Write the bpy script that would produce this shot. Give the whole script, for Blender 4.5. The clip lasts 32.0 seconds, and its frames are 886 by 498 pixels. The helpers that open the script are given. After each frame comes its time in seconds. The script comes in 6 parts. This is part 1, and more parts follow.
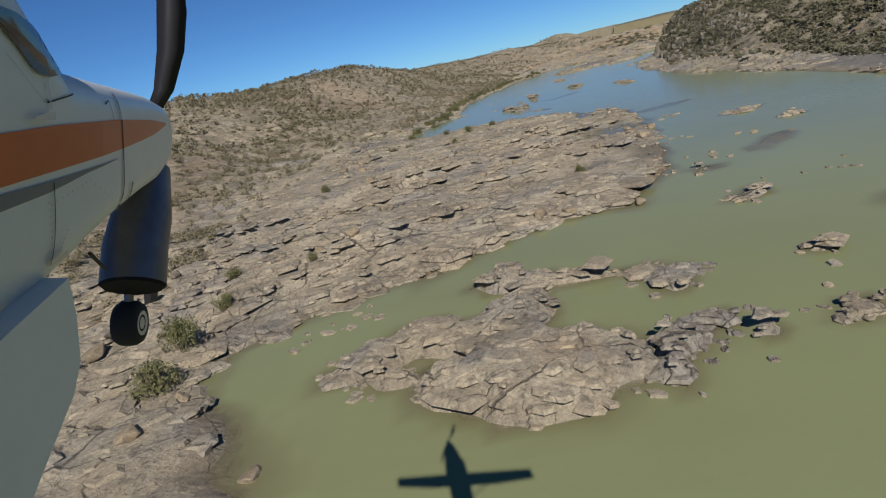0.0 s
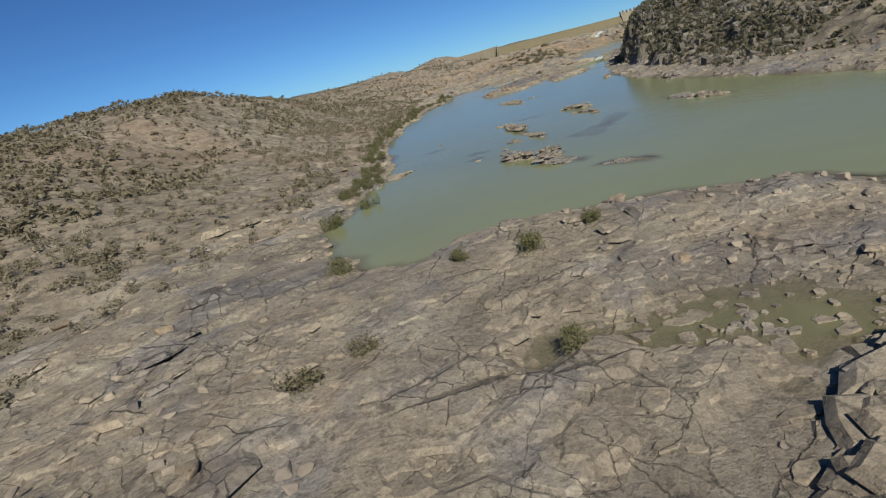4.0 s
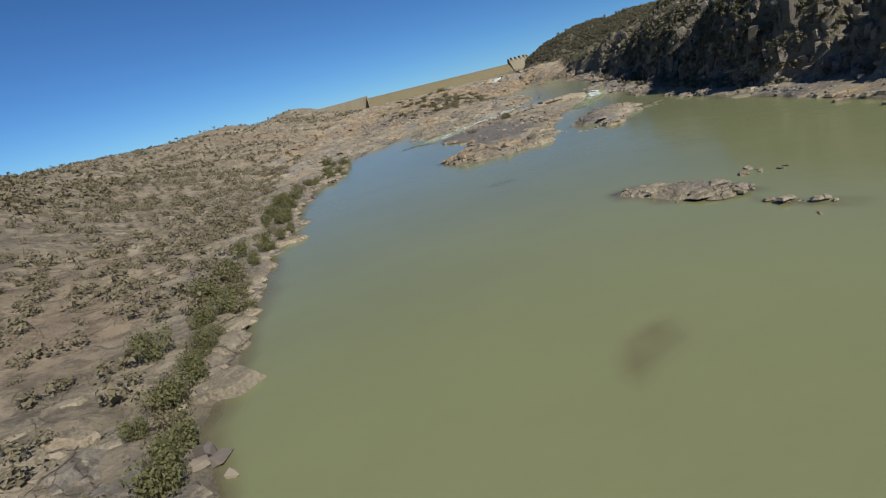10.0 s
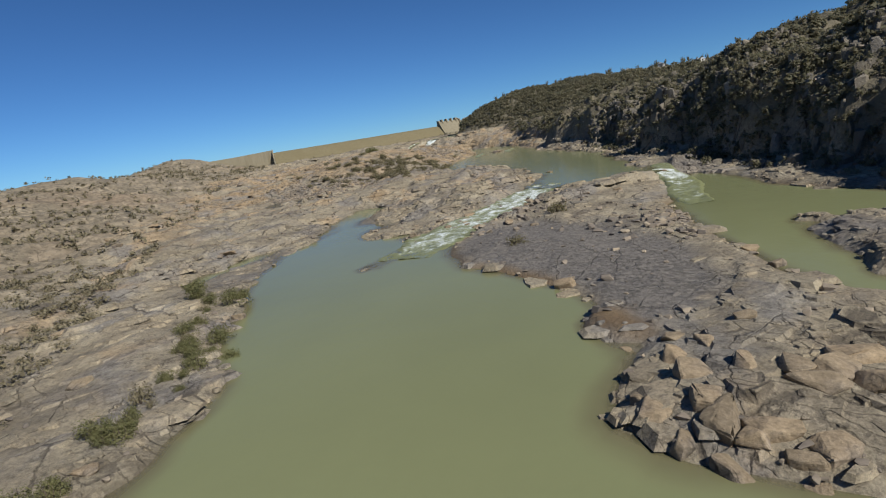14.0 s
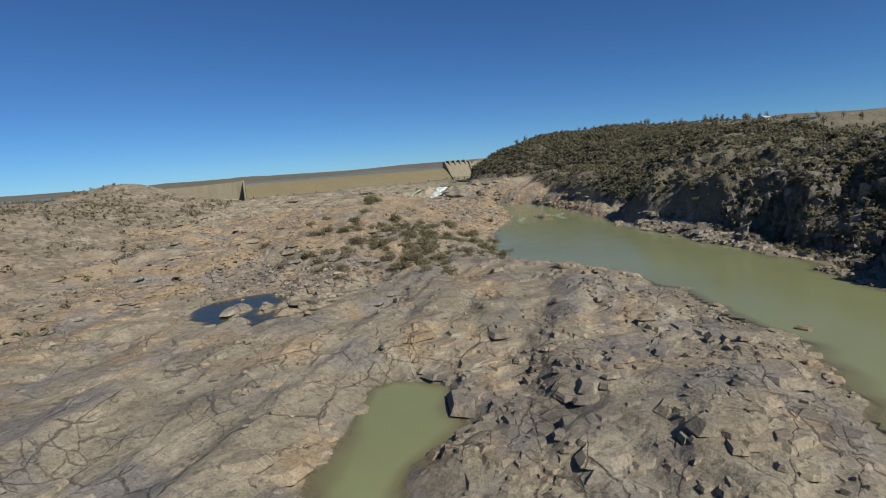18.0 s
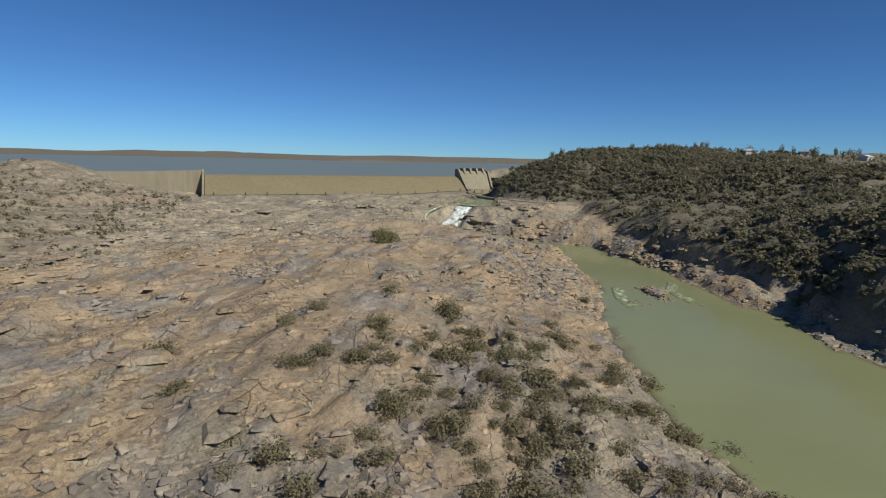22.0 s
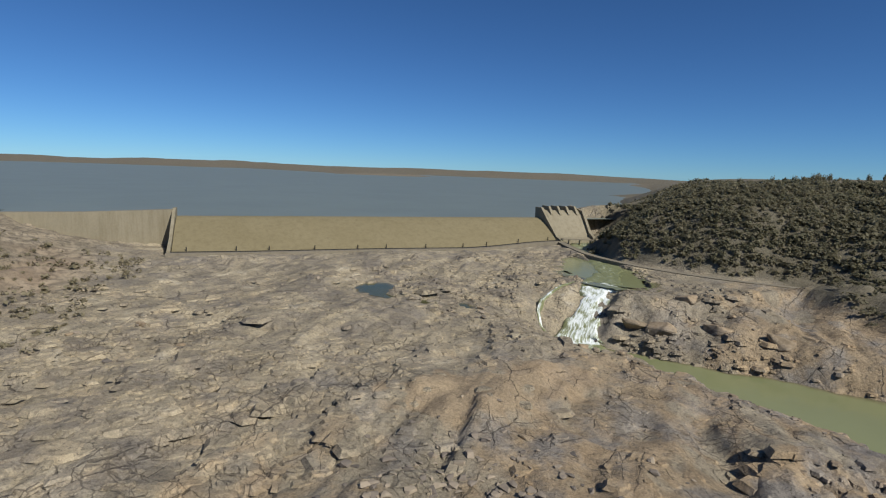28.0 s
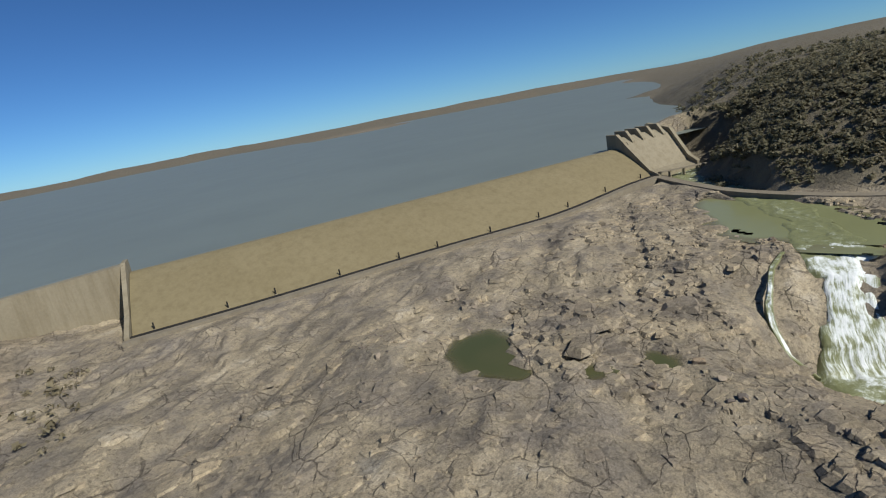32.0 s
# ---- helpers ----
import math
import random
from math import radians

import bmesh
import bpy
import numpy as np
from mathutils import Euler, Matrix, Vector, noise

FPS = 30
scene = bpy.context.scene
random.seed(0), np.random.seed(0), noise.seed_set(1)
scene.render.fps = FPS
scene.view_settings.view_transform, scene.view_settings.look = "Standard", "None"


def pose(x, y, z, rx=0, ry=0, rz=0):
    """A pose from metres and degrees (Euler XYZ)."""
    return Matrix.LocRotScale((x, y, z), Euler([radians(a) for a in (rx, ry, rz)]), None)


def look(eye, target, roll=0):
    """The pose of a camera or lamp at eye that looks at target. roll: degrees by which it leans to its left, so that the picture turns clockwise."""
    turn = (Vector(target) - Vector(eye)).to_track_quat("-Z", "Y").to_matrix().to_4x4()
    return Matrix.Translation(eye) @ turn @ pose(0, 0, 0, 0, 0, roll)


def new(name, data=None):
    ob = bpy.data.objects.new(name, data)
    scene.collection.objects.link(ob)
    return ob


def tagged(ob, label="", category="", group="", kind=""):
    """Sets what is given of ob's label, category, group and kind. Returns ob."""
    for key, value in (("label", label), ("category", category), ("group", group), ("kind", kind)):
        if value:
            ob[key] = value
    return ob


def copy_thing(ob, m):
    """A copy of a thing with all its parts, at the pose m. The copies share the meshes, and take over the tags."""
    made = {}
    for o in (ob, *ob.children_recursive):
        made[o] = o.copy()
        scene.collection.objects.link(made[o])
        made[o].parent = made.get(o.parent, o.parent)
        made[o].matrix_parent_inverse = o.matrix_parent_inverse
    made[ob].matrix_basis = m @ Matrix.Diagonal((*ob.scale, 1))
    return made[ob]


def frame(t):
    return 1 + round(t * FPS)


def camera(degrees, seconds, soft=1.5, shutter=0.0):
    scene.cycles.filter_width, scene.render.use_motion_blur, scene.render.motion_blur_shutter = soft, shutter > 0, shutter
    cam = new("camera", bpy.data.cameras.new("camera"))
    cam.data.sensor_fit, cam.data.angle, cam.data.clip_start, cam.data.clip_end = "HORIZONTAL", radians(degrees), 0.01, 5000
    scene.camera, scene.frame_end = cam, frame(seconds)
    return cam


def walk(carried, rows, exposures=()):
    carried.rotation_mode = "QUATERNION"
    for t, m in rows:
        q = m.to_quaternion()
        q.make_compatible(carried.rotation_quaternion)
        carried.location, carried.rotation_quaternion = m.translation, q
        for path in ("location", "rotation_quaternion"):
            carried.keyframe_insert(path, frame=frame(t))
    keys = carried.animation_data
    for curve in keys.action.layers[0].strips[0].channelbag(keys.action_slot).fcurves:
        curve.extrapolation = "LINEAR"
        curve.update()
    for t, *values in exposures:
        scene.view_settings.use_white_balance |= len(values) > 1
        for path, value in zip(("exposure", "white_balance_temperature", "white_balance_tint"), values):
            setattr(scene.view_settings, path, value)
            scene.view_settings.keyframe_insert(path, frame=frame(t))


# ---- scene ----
cam = camera(77.0, 32.0, soft=1.15)
PATH = [
    (0.0, 0.00, -0.00, 24.40, 72.13, 12.26, -2.26),
    (0.5, -3.27, 18.37, 24.68, 71.82, 13.04, -3.66),
    (1.0, -6.01, 36.72, 24.73, 71.32, 14.12, -5.34),
    (1.5, -7.94, 55.52, 24.71, 70.99, 14.36, -7.11),
    (2.0, -9.45, 74.61, 24.40, 71.00, 14.69, -9.00),
    (2.5, -10.24, 93.85, 24.02, 70.78, 15.38, -11.27),
    (3.0, -10.48, 112.91, 23.72, 70.68, 15.84, -13.44),
    (3.5, -10.30, 131.47, 23.48, 71.25, 15.11, -15.07),
    (4.0, -9.72, 149.37, 23.28, 71.91, 13.81, -16.44),
    (4.5, -8.81, 166.70, 23.01, 72.09, 13.09, -17.92),
    (6.5, 1.77, 240.61, 21.05, 73.06, 14.19, -23.47),
    (7.0, 5.92, 258.08, 20.53, 73.09, 13.85, -24.61),
    (7.5, 10.23, 275.47, 19.99, 73.18, 13.37, -25.69),
    (8.0, 14.70, 292.60, 19.56, 73.29, 12.44, -26.79),
    (8.5, 19.40, 309.36, 19.28, 73.22, 12.33, -28.14),
    (9.0, 24.32, 325.67, 19.10, 73.45, 12.48, -29.48),
    (9.5, 29.43, 341.48, 18.93, 73.66, 13.11, -30.81),
    (10.0, 34.62, 356.95, 18.77, 74.01, 13.35, -32.01),
    (10.5, 39.83, 372.01, 18.67, 74.34, 13.32, -33.20),
    (11.0, 45.05, 386.61, 18.66, 74.49, 12.95, -34.55),
    (11.5, 50.34, 400.83, 18.79, 74.62, 13.66, -36.05),
    (12.0, 55.94, 414.85, 19.20, 75.06, 12.68, -37.33),
    (12.5, 61.63, 428.29, 19.81, 75.37, 12.91, -38.84),
    (13.0, 67.46, 441.19, 20.65, 75.73, 13.18, -40.06),
    (13.5, 73.48, 453.75, 21.56, 76.90, 11.15, -40.93),
    (14.0, 79.61, 465.78, 22.44, 78.20, 9.22, -41.78),
    (14.5, 85.86, 477.96, 23.59, 79.30, 9.05, -42.51),
    (16.5, 115.60, 529.14, 28.41, 82.12, 4.70, -44.03),
    (17.0, 123.23, 541.66, 30.05, 81.97, 3.86, -44.20),
    (17.5, 130.64, 554.30, 31.81, 81.81, 4.11, -43.94),
    (18.0, 137.95, 567.10, 33.64, 81.51, 4.52, -43.52),
    (18.5, 145.21, 579.89, 35.43, 81.02, 4.84, -43.74),
    (19.0, 152.42, 592.59, 37.11, 80.80, 3.91, -44.09),
    (19.5, 159.58, 605.22, 38.91, 80.63, 3.09, -44.49),
    (20.0, 166.69, 617.77, 40.70, 80.61, 2.80, -44.86),
    (20.5, 173.87, 630.23, 42.32, 80.39, 3.05, -45.16),
    (21.0, 181.21, 642.67, 43.67, 80.64, 2.15, -45.23),
    (21.5, 188.58, 655.19, 44.86, 80.74, 0.12, -45.17),
    (22.0, 195.68, 667.35, 45.96, 80.81, -1.16, -45.39),
    (22.5, 202.37, 678.93, 47.11, 80.76, -1.22, -45.23),
    (23.0, 208.79, 689.90, 48.42, 80.37, -0.92, -44.74),
    (23.5, 215.07, 700.82, 49.92, 80.67, -1.35, -44.72),
    (24.0, 221.26, 711.85, 51.47, 80.84, -2.05, -45.00),
    (24.5, 227.56, 723.08, 52.89, 80.93, -1.24, -45.14),
    (25.0, 233.91, 734.16, 54.20, 80.47, 1.72, -45.04),
    (25.5, 240.10, 744.73, 55.54, 81.18, 1.93, -44.87),
    (26.0, 246.14, 755.14, 56.94, 82.08, 0.59, -45.02),
    (26.5, 252.05, 765.61, 58.42, 82.27, -0.69, -44.94),
    (28.5, 276.37, 809.99, 58.39, 81.60, -2.24, -44.16),
    (29.0, 281.80, 821.37, 59.36, 80.43, -0.42, -44.09),
    (29.5, 287.13, 832.60, 60.49, 78.81, 2.26, -44.32),
    (30.0, 292.44, 843.41, 61.66, 77.30, 4.33, -44.61),
    (30.5, 297.77, 853.63, 62.74, 76.31, 5.87, -45.29),
    (31.0, 303.11, 863.16, 63.61, 75.51, 7.94, -45.97),
    (31.5, 308.52, 872.12, 64.22, 75.18, 8.78, -46.67),
    (32.0, 314.02, 880.72, 64.68, 75.57, 10.70, -47.12),
]
walk(cam, [(t, pose(x, y, z, rx, ry, rz)) for t, x, y, z, rx, ry, rz in PATH])

# ---- light ----
SUN = Vector((0.03, -0.75, 0.66)).normalized()
sky_world = bpy.data.worlds.new("world")
scene.world = sky_world
sky_world.use_nodes = True
wn = sky_world.node_tree
sky = wn.nodes.new("ShaderNodeTexSky")
sky.sky_type, sky.sun_disc = "NISHITA", False
sky.sun_elevation = math.asin(SUN.z)
sky.sun_rotation = math.atan2(SUN.x, SUN.y)
sky.altitude, sky.air_density, sky.dust_density, sky.ozone_density = 1500, 0.75, 0.0, 4.0
tint = wn.nodes.new("ShaderNodeMix")
tint.data_type, tint.blend_type = "RGBA", "MULTIPLY"
tint.inputs[0].default_value, tint.inputs[7].default_value = 1.0, (0.52, 0.87, 1.19, 1)
wn.links.new(sky.outputs[0], tint.inputs[6])
wn.links.new(tint.outputs[2], wn.nodes["Background"].inputs[0])
wn.nodes["Background"].inputs[1].default_value = 0.066
sun_data = bpy.data.lights.new("sun", "SUN")
sun_data.energy, sun_data.angle, sun_data.color = 4.8, radians(0.53), (1.0, 0.972, 0.925)
sun = new("sun", sun_data)
sun.matrix_world = look((0, -200, 300), Vector((0, -200, 300)) - SUN)
scene.view_settings.exposure = 0.02


# ---- materials ----
class Mat:
    """A small builder for node materials."""

    def __init__(self, name, rough=0.8, metal=0.0):
        self.m = bpy.data.materials.new(name)
        self.m.use_nodes = True
        self.t = self.m.node_tree
        self.b = self.t.nodes["Principled BSDF"]
        self.b.inputs["Roughness"].default_value = rough
        self.b.inputs["Metallic"].default_value = metal
        self.b.inputs["Specular IOR Level"].default_value = 0.3
        self.co = None

    def node(self, kind, **kw):
        n = self.t.nodes.new("ShaderNode" + kind)
        for k, v in kw.items():
            n.inputs[k].default_value = v
        return n

    def link(self, a, b):
        self.t.links.new(a, b)

    def place(self):
        if self.co is None:
            self.co = self.t.nodes.new("ShaderNodeTexCoord").outputs["Object"]
        return self.co

    def noise(self, scale, detail=5.0, rough=0.6, stretch=None, turn=0.0):
        n = self.node("TexNoise", Scale=scale, Detail=detail, Roughness=rough)
        src = self.place()
        if stretch or turn:
            mp = self.node("Mapping")
            mp.inputs["Scale"].default_value = stretch or (1, 1, 1)
            mp.inputs["Rotation"].default_value = (0, 0, turn)
            self.link(src, mp.inputs["Vector"])
            src = mp.outputs[0]
        self.link(src, n.inputs["Vector"])
        return n.outputs["Fac"]

    def voronoi(self, scale, feature="DISTANCE_TO_EDGE", stretch=None, turn=0.0, warp=None):
        n = self.t.nodes.new("ShaderNodeTexVoronoi")
        n.feature = feature
        n.inputs["Scale"].default_value = scale
        mp = self.node("Mapping")
        mp.inputs["Scale"].default_value = stretch or (1, 1, 1)
        mp.inputs["Rotation"].default_value = (0, 0, turn)
        src = self.place()
        if warp:
            w = self.node("TexNoise", Scale=warp[0], Detail=3.0)
            self.link(src, w.inputs["Vector"])
            s = self.node("VectorMath")
            s.operation = "MULTIPLY_ADD"
            self.link(w.outputs["Color"], s.inputs[0])
            s.inputs[1].default_value = (warp[1],) * 3
            self.link(src, s.inputs[2])
            src = s.outputs[0]
        self.link(src, mp.inputs["Vector"])
        self.link(mp.outputs[0], n.inputs["Vector"])
        return n.outputs[1] if feature == "F1" else n.outputs[0]

    def warped(self, *steps):
        """The place, pushed about by noise: (scale, metres) for each step."""
        src = self.place()
        for scale, metres in steps:
            w = self.node("TexNoise", Scale=scale, Detail=3.0, Roughness=0.55)
            self.link(self.place(), w.inputs["Vector"])
            s = self.node("VectorMath")
            s.operation = "MULTIPLY_ADD"
            self.link(w.outputs["Color"], s.inputs[0])
            s.inputs[1].default_value = (metres, metres, metres * 0.3)
            self.link(src, s.inputs[2])
            src = s.outputs[0]
        return src

    def joints(self, src, size, aspect, turn, shift=0.0):
        """Jointed rock of blocks about size metres across, longer along turn: nearness of the joint, and a value for each block."""
        mp = self.t.nodes.new("ShaderNodeMapping")
        mp.vector_type = "TEXTURE"
        mp.inputs["Location"].default_value = (shift, shift * 0.7, 0)
        mp.inputs["Rotation"].default_value = (0, 0, turn)
        mp.inputs["Scale"].default_value = (size * aspect, size, size * 2.2)
        self.link(src, mp.inputs["Vector"])
        out = []
        for feature in ("DISTANCE_TO_EDGE", "F1"):
            n = self.t.nodes.new("ShaderNodeTexVoronoi")
            n.feature = feature
            n.inputs["Scale"].default_value = 1.0
            self.link(mp.outputs[0], n.inputs["Vector"])
            out.append(n.outputs[0])
        sep = self.t.nodes.new("ShaderNodeSeparateColor")
        self.link(out[1], sep.inputs[0])
        return out[0], sep.outputs[0], sep.outputs[1]

    def along(self, stops):
        """Stops along the valley, in kilometres of y."""
        sep = self.t.nodes.new("ShaderNodeSeparateXYZ")
        self.link(self.place(), sep.inputs[0])
        return self.ramp(self.math("MULTIPLY", sep.outputs[1], 0.001), stops)

    def attr(self, name):
        n = self.t.nodes.new("ShaderNodeAttribute")
        n.attribute_name = name
        return n.outputs["Fac"]

    def rng(self):
        return self.t.nodes.new("ShaderNodeObjectInfo").outputs["Random"]

    def island(self):
        return self.t.nodes.new("ShaderNodeNewGeometry").outputs["Random Per Island"]

    def ramp(self, fac, stops, smooth=True):
        n = self.t.nodes.new("ShaderNodeValToRGB")
        e = n.color_ramp.elements
        while len(e) < len(stops):
            e.new(0.5)
        for el, (p, c) in zip(e, stops):
            el.position = p
            el.color = (*c, 1) if isinstance(c, tuple) else (c, c, c, 1)
        self.link(fac, n.inputs[0])
        return n.outputs[0]

    def mix(self, fac, a, b, blend="MIX"):
        n = self.t.nodes.new("ShaderNodeMix")
        n.data_type, n.blend_type = "RGBA", blend
        for k, v in ((0, fac), (6, a), (7, b)):
            sock = n.inputs[k]
            if isinstance(v, (int, float)):
                sock.default_value = (v, v, v, 1) if k else v
            elif isinstance(v, tuple):
                sock.default_value = (*v, 1)
            else:
                self.link(v, sock)
        return n.outputs[2]

    def math(self, op, a, b=0.0):
        n = self.t.nodes.new("ShaderNodeMath")
        n.operation = op
        for sock, v in ((n.inputs[0], a), (n.inputs[1], b)):
            if isinstance(v, (int, float)):
                sock.default_value = v
            else:
                self.link(v, sock)
        return n.outputs[0]

    def color(self, c):
        if isinstance(c, tuple):
            self.b.inputs["Base Color"].default_value = (*c, 1)
        else:
            self.link(c, self.b.inputs["Base Color"])
        return self

    def rough(self, c):
        self.link(c, self.b.inputs["Roughness"])
        return self

    def bump(self, *heights):
        last = None
        for h, strength, dist in heights:
            n = self.node("Bump", Strength=strength, Distance=dist)
            self.link(h, n.inputs["Height"])
            if last is not None:
                self.link(last, n.inputs["Normal"])
            last = n.outputs[0]
        self.link(last, self.b.inputs["Normal"])
        return self


STRIKE = radians(28)


def rock_colour(q, fresh):
    """Weathered granite in joint blocks: tan and grey slabs, ochre skins where fresh, dark open joints, grit."""
    src = q.warped((0.07, 4.0), (0.6, 1.0), (2.8, 0.36))
    e1, v1, w1 = q.joints(src, 7.0, 2.3, STRIKE)
    e2, v2, _ = q.joints(src, 2.5, 2.0, STRIKE + 1.2, 31.0)
    big = q.noise(0.03, 4, 0.55)
    mid = q.noise(0.16, 6, 0.6)
    fine = q.noise(1.3, 6, 0.7)
    slab = q.attr("slab")
    bare = q.math("SUBTRACT", 1.0, q.math("MULTIPLY", slab, 0.75))
    broken = q.math("MULTIPLY", q.ramp(q.noise(0.055, 5, 0.62), [(0.50, 0.0), (0.62, 1.0)]), bare)
    tan = q.ramp(mid, [(0.28, (0.265, 0.218, 0.155)), (0.5, (0.37, 0.312, 0.215)), (0.72, (0.46, 0.398, 0.282))])
    ochre = q.ramp(mid, [(0.3, (0.33, 0.238, 0.138)), (0.7, (0.465, 0.348, 0.21))])
    grey = q.ramp(mid, [(0.25, (0.19, 0.172, 0.155)), (0.55, (0.268, 0.245, 0.210)), (0.8, (0.345, 0.318, 0.268))])
    skin = q.along([(0.56, 0.80), (0.70, 1.02), (0.755, 1.22), (0.845, 1.18), (0.90, 0.80)]) if fresh is None else fresh
    patch = q.math("ADD", q.math("MULTIPLY", q.noise(0.035, 4, 0.6), 0.72), q.math("MULTIPLY", v1, 0.28))
    c = q.mix(q.ramp(q.math("MULTIPLY", patch, skin), [(0.49, 0.0), (0.56, 0.88)]), tan, ochre)
    c = q.mix(q.math("MULTIPLY", slab, 0.85), c, ochre)
    stain = q.math("ADD", q.math("MULTIPLY", q.noise(0.06, 7, 0.66), 0.8), q.math("MULTIPLY", w1, 0.2))
    c = q.mix(q.math("MULTIPLY", q.ramp(stain, [(0.50, 0.0), (0.60, 0.85)]), bare), c, grey)
    c = q.mix(q.math("MULTIPLY", q.ramp(big, [(0.55, 0.0), (0.70, 0.45)]), bare), c, (0.15, 0.13, 0.118))
    if fresh is None:
        c = q.mix(q.math("MULTIPLY", q.along([(0.13, 0.55), (0.24, 0.0)]), q.ramp(stain, [(0.42, 1.0), (0.62, 0.2)])), c, q.ramp(mid, [(0.3, (0.36, 0.285, 0.20)), (0.6, (0.50, 0.405, 0.29))]))
        pale = q.ramp(q.noise(0.09, 8, 0.66), [(0.36, (0.225, 0.195, 0.152)), (0.46, (0.325, 0.275, 0.195)), (0.53, (0.405, 0.338, 0.222)), (0.60, (0.475, 0.40, 0.268)), (0.68, (0.52, 0.455, 0.335))])
        c = q.mix(q.math("MULTIPLY", q.along([(0.84, 0.0), (0.91, 0.85)]), bare), c, pale)
    # each block weathers in its own way
    c = q.mix(0.85, c, q.ramp(v1, [(0.1, 0.80), (0.5, 0.98), (0.9, 1.12)]), "MULTIPLY")
    c = q.mix(q.math("MULTIPLY", broken, 0.9), c, q.ramp(v2, [(0.1, 0.68), (0.5, 0.96), (0.9, 1.16)]), "MULTIPLY")
    # open joints, wide in places and closed in others: dark soil, and the gaps' shade put into the colour
    wide = q.noise(0.085, 4, 0.6)
    o1 = q.ramp(q.math("SUBTRACT", e1, q.math("SUBTRACT", q.ramp(wide, [(0.42, 0.0), (0.72, 0.026)]), 0.010)), [(0.0, 0.0), (0.010, 1.0)])
    o2 = q.ramp(q.math("SUBTRACT", e2, q.math("SUBTRACT", q.ramp(wide, [(0.34, 0.0), (0.66, 0.045)]), q.ramp(broken, [(0.0, 0.05), (0.8, 0.012)]))), [(0.0, 0.25), (0.025, 1.0)])
    gap = q.math("MULTIPLY", o1, o2)
    c = q.mix(q.math("MULTIPLY", q.math("SUBTRACT", 1.0, gap), 0.66), c, (0.075, 0.060, 0.045))
    # dark specks: lichen, and the shade among small rubble put into the colour
    lichen_shade = q.ramp(q.noise(0.85, 7, 0.74), [(0.54, 0.0), (0.62, 0.62)])
    c = q.mix(q.math("MULTIPLY", lichen_shade, bare), c, (0.105, 0.088, 0.068))
    c = q.mix(0.5, c, q.ramp(fine, [(0.34, 0.45), (0.60, 1.08)]), "MULTIPLY")
    c = q.mix(0.5, c, q.ramp(q.noise(3.6, 5, 0.75), [(0.36, 0.42), (0.6, 1.14)]), "MULTIPLY")
    relief = q.math("ADD", q.math("MULTIPLY", v1, 0.55), q.math("MULTIPLY", q.math("ADD", q.math("MULTIPLY", broken, 0.7), 0.3), q.math("MULTIPLY", v2, 0.45)))
    return c, fine, gap, relief


def slab_material():
    q = Mat("granite_slab", 0.9)
    c, fine, gap, relief = rock_colour(q, None)
    c = q.mix(0.7, c, q.ramp(q.island(), [(0.0, (0.70, 0.69, 0.68)), (0.35, (0.88, 0.87, 0.85)), (0.7, (0.98, 0.97, 0.95)), (1.0, (1.1, 1.05, 0.98))]), "MULTIPLY")
    q.color(c)
    q.bump((q.noise(0.7, 7, 0.75), 0.7, 0.45), (gap, 0.8, 0.25), (fine, 0.8, 0.2))
    return q.m


def crag_material():
    q = Mat("weathered_crag_rock", 0.92)
    c, fine, gap, relief = rock_colour(q, 0.7)
    c = q.mix(0.62, c, q.ramp(q.noise(0.3, 5, 0.6), [(0.3, (0.095, 0.086, 0.073)), (0.7, (0.18, 0.160, 0.13))]))
    c = q.mix(0.8, c, q.ramp(q.island(), [(0.0, 0.62), (0.6, 1.0), (1.0, 1.35)]), "MULTIPLY")
    q.color(c)
    q.bump((q.noise(0.7, 7, 0.75), 0.8, 0.5), (fine, 0.8, 0.2))
    return q.m


def ground_material():
    q = Mat("ground_rock_and_soil", 0.9)
    rock, fine, gap, relief = rock_colour(q, None)
    mid = q.noise(0.16, 6, 0.6)
    soil_a = q.ramp(mid, [(0.3, (0.205, 0.168, 0.112)), (0.52, (0.30, 0.245, 0.165)), (0.75, (0.42, 0.35, 0.248))])
    scrub = q.ramp(q.noise(0.42, 6, 0.72), [(0.47, 0.0), (0.57, 0.9)])
    soil = q.mix(scrub, soil_a, q.ramp(fine, [(0.3, (0.095, 0.08, 0.056)), (0.7, (0.20, 0.168, 0.12))]))
    soil = q.mix(q.ramp(q.noise(0.05, 5, 0.65), [(0.50, 0.0), (0.64, 0.38)]), soil, (0.125, 0.107, 0.075))
    red = q.ramp(q.noise(0.018, 3, 0.5), [(0.54, 0.0), (0.72, 0.45)])
    soil = q.mix(red, soil, (0.29, 0.195, 0.12))
    c = q.mix(q.attr("soil"), rock, soil)
    gravel = q.mix(q.ramp(q.voronoi(2.2, "F1"), [(0.2, 0.0), (0.8, 1.0)]), (0.13, 0.117, 0.10), (0.23, 0.205, 0.172))
    c = q.mix(q.attr("gravel"), c, gravel)
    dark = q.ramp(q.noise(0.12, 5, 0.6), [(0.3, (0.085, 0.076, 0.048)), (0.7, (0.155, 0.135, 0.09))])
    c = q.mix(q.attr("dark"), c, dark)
    silt = q.ramp(mid, [(0.3, (0.15, 0.10, 0.055)), (0.7, (0.24, 0.17, 0.095))])
    c = q.mix(q.attr("silt"), c, silt)
    q.color(c)
    q.bump((relief, 1.0, 1.0), (q.noise(0.5, 8, 0.75), 0.75, 0.7), (gap, 0.9, 0.35), (fine, 0.9, 0.3))
    return q.m


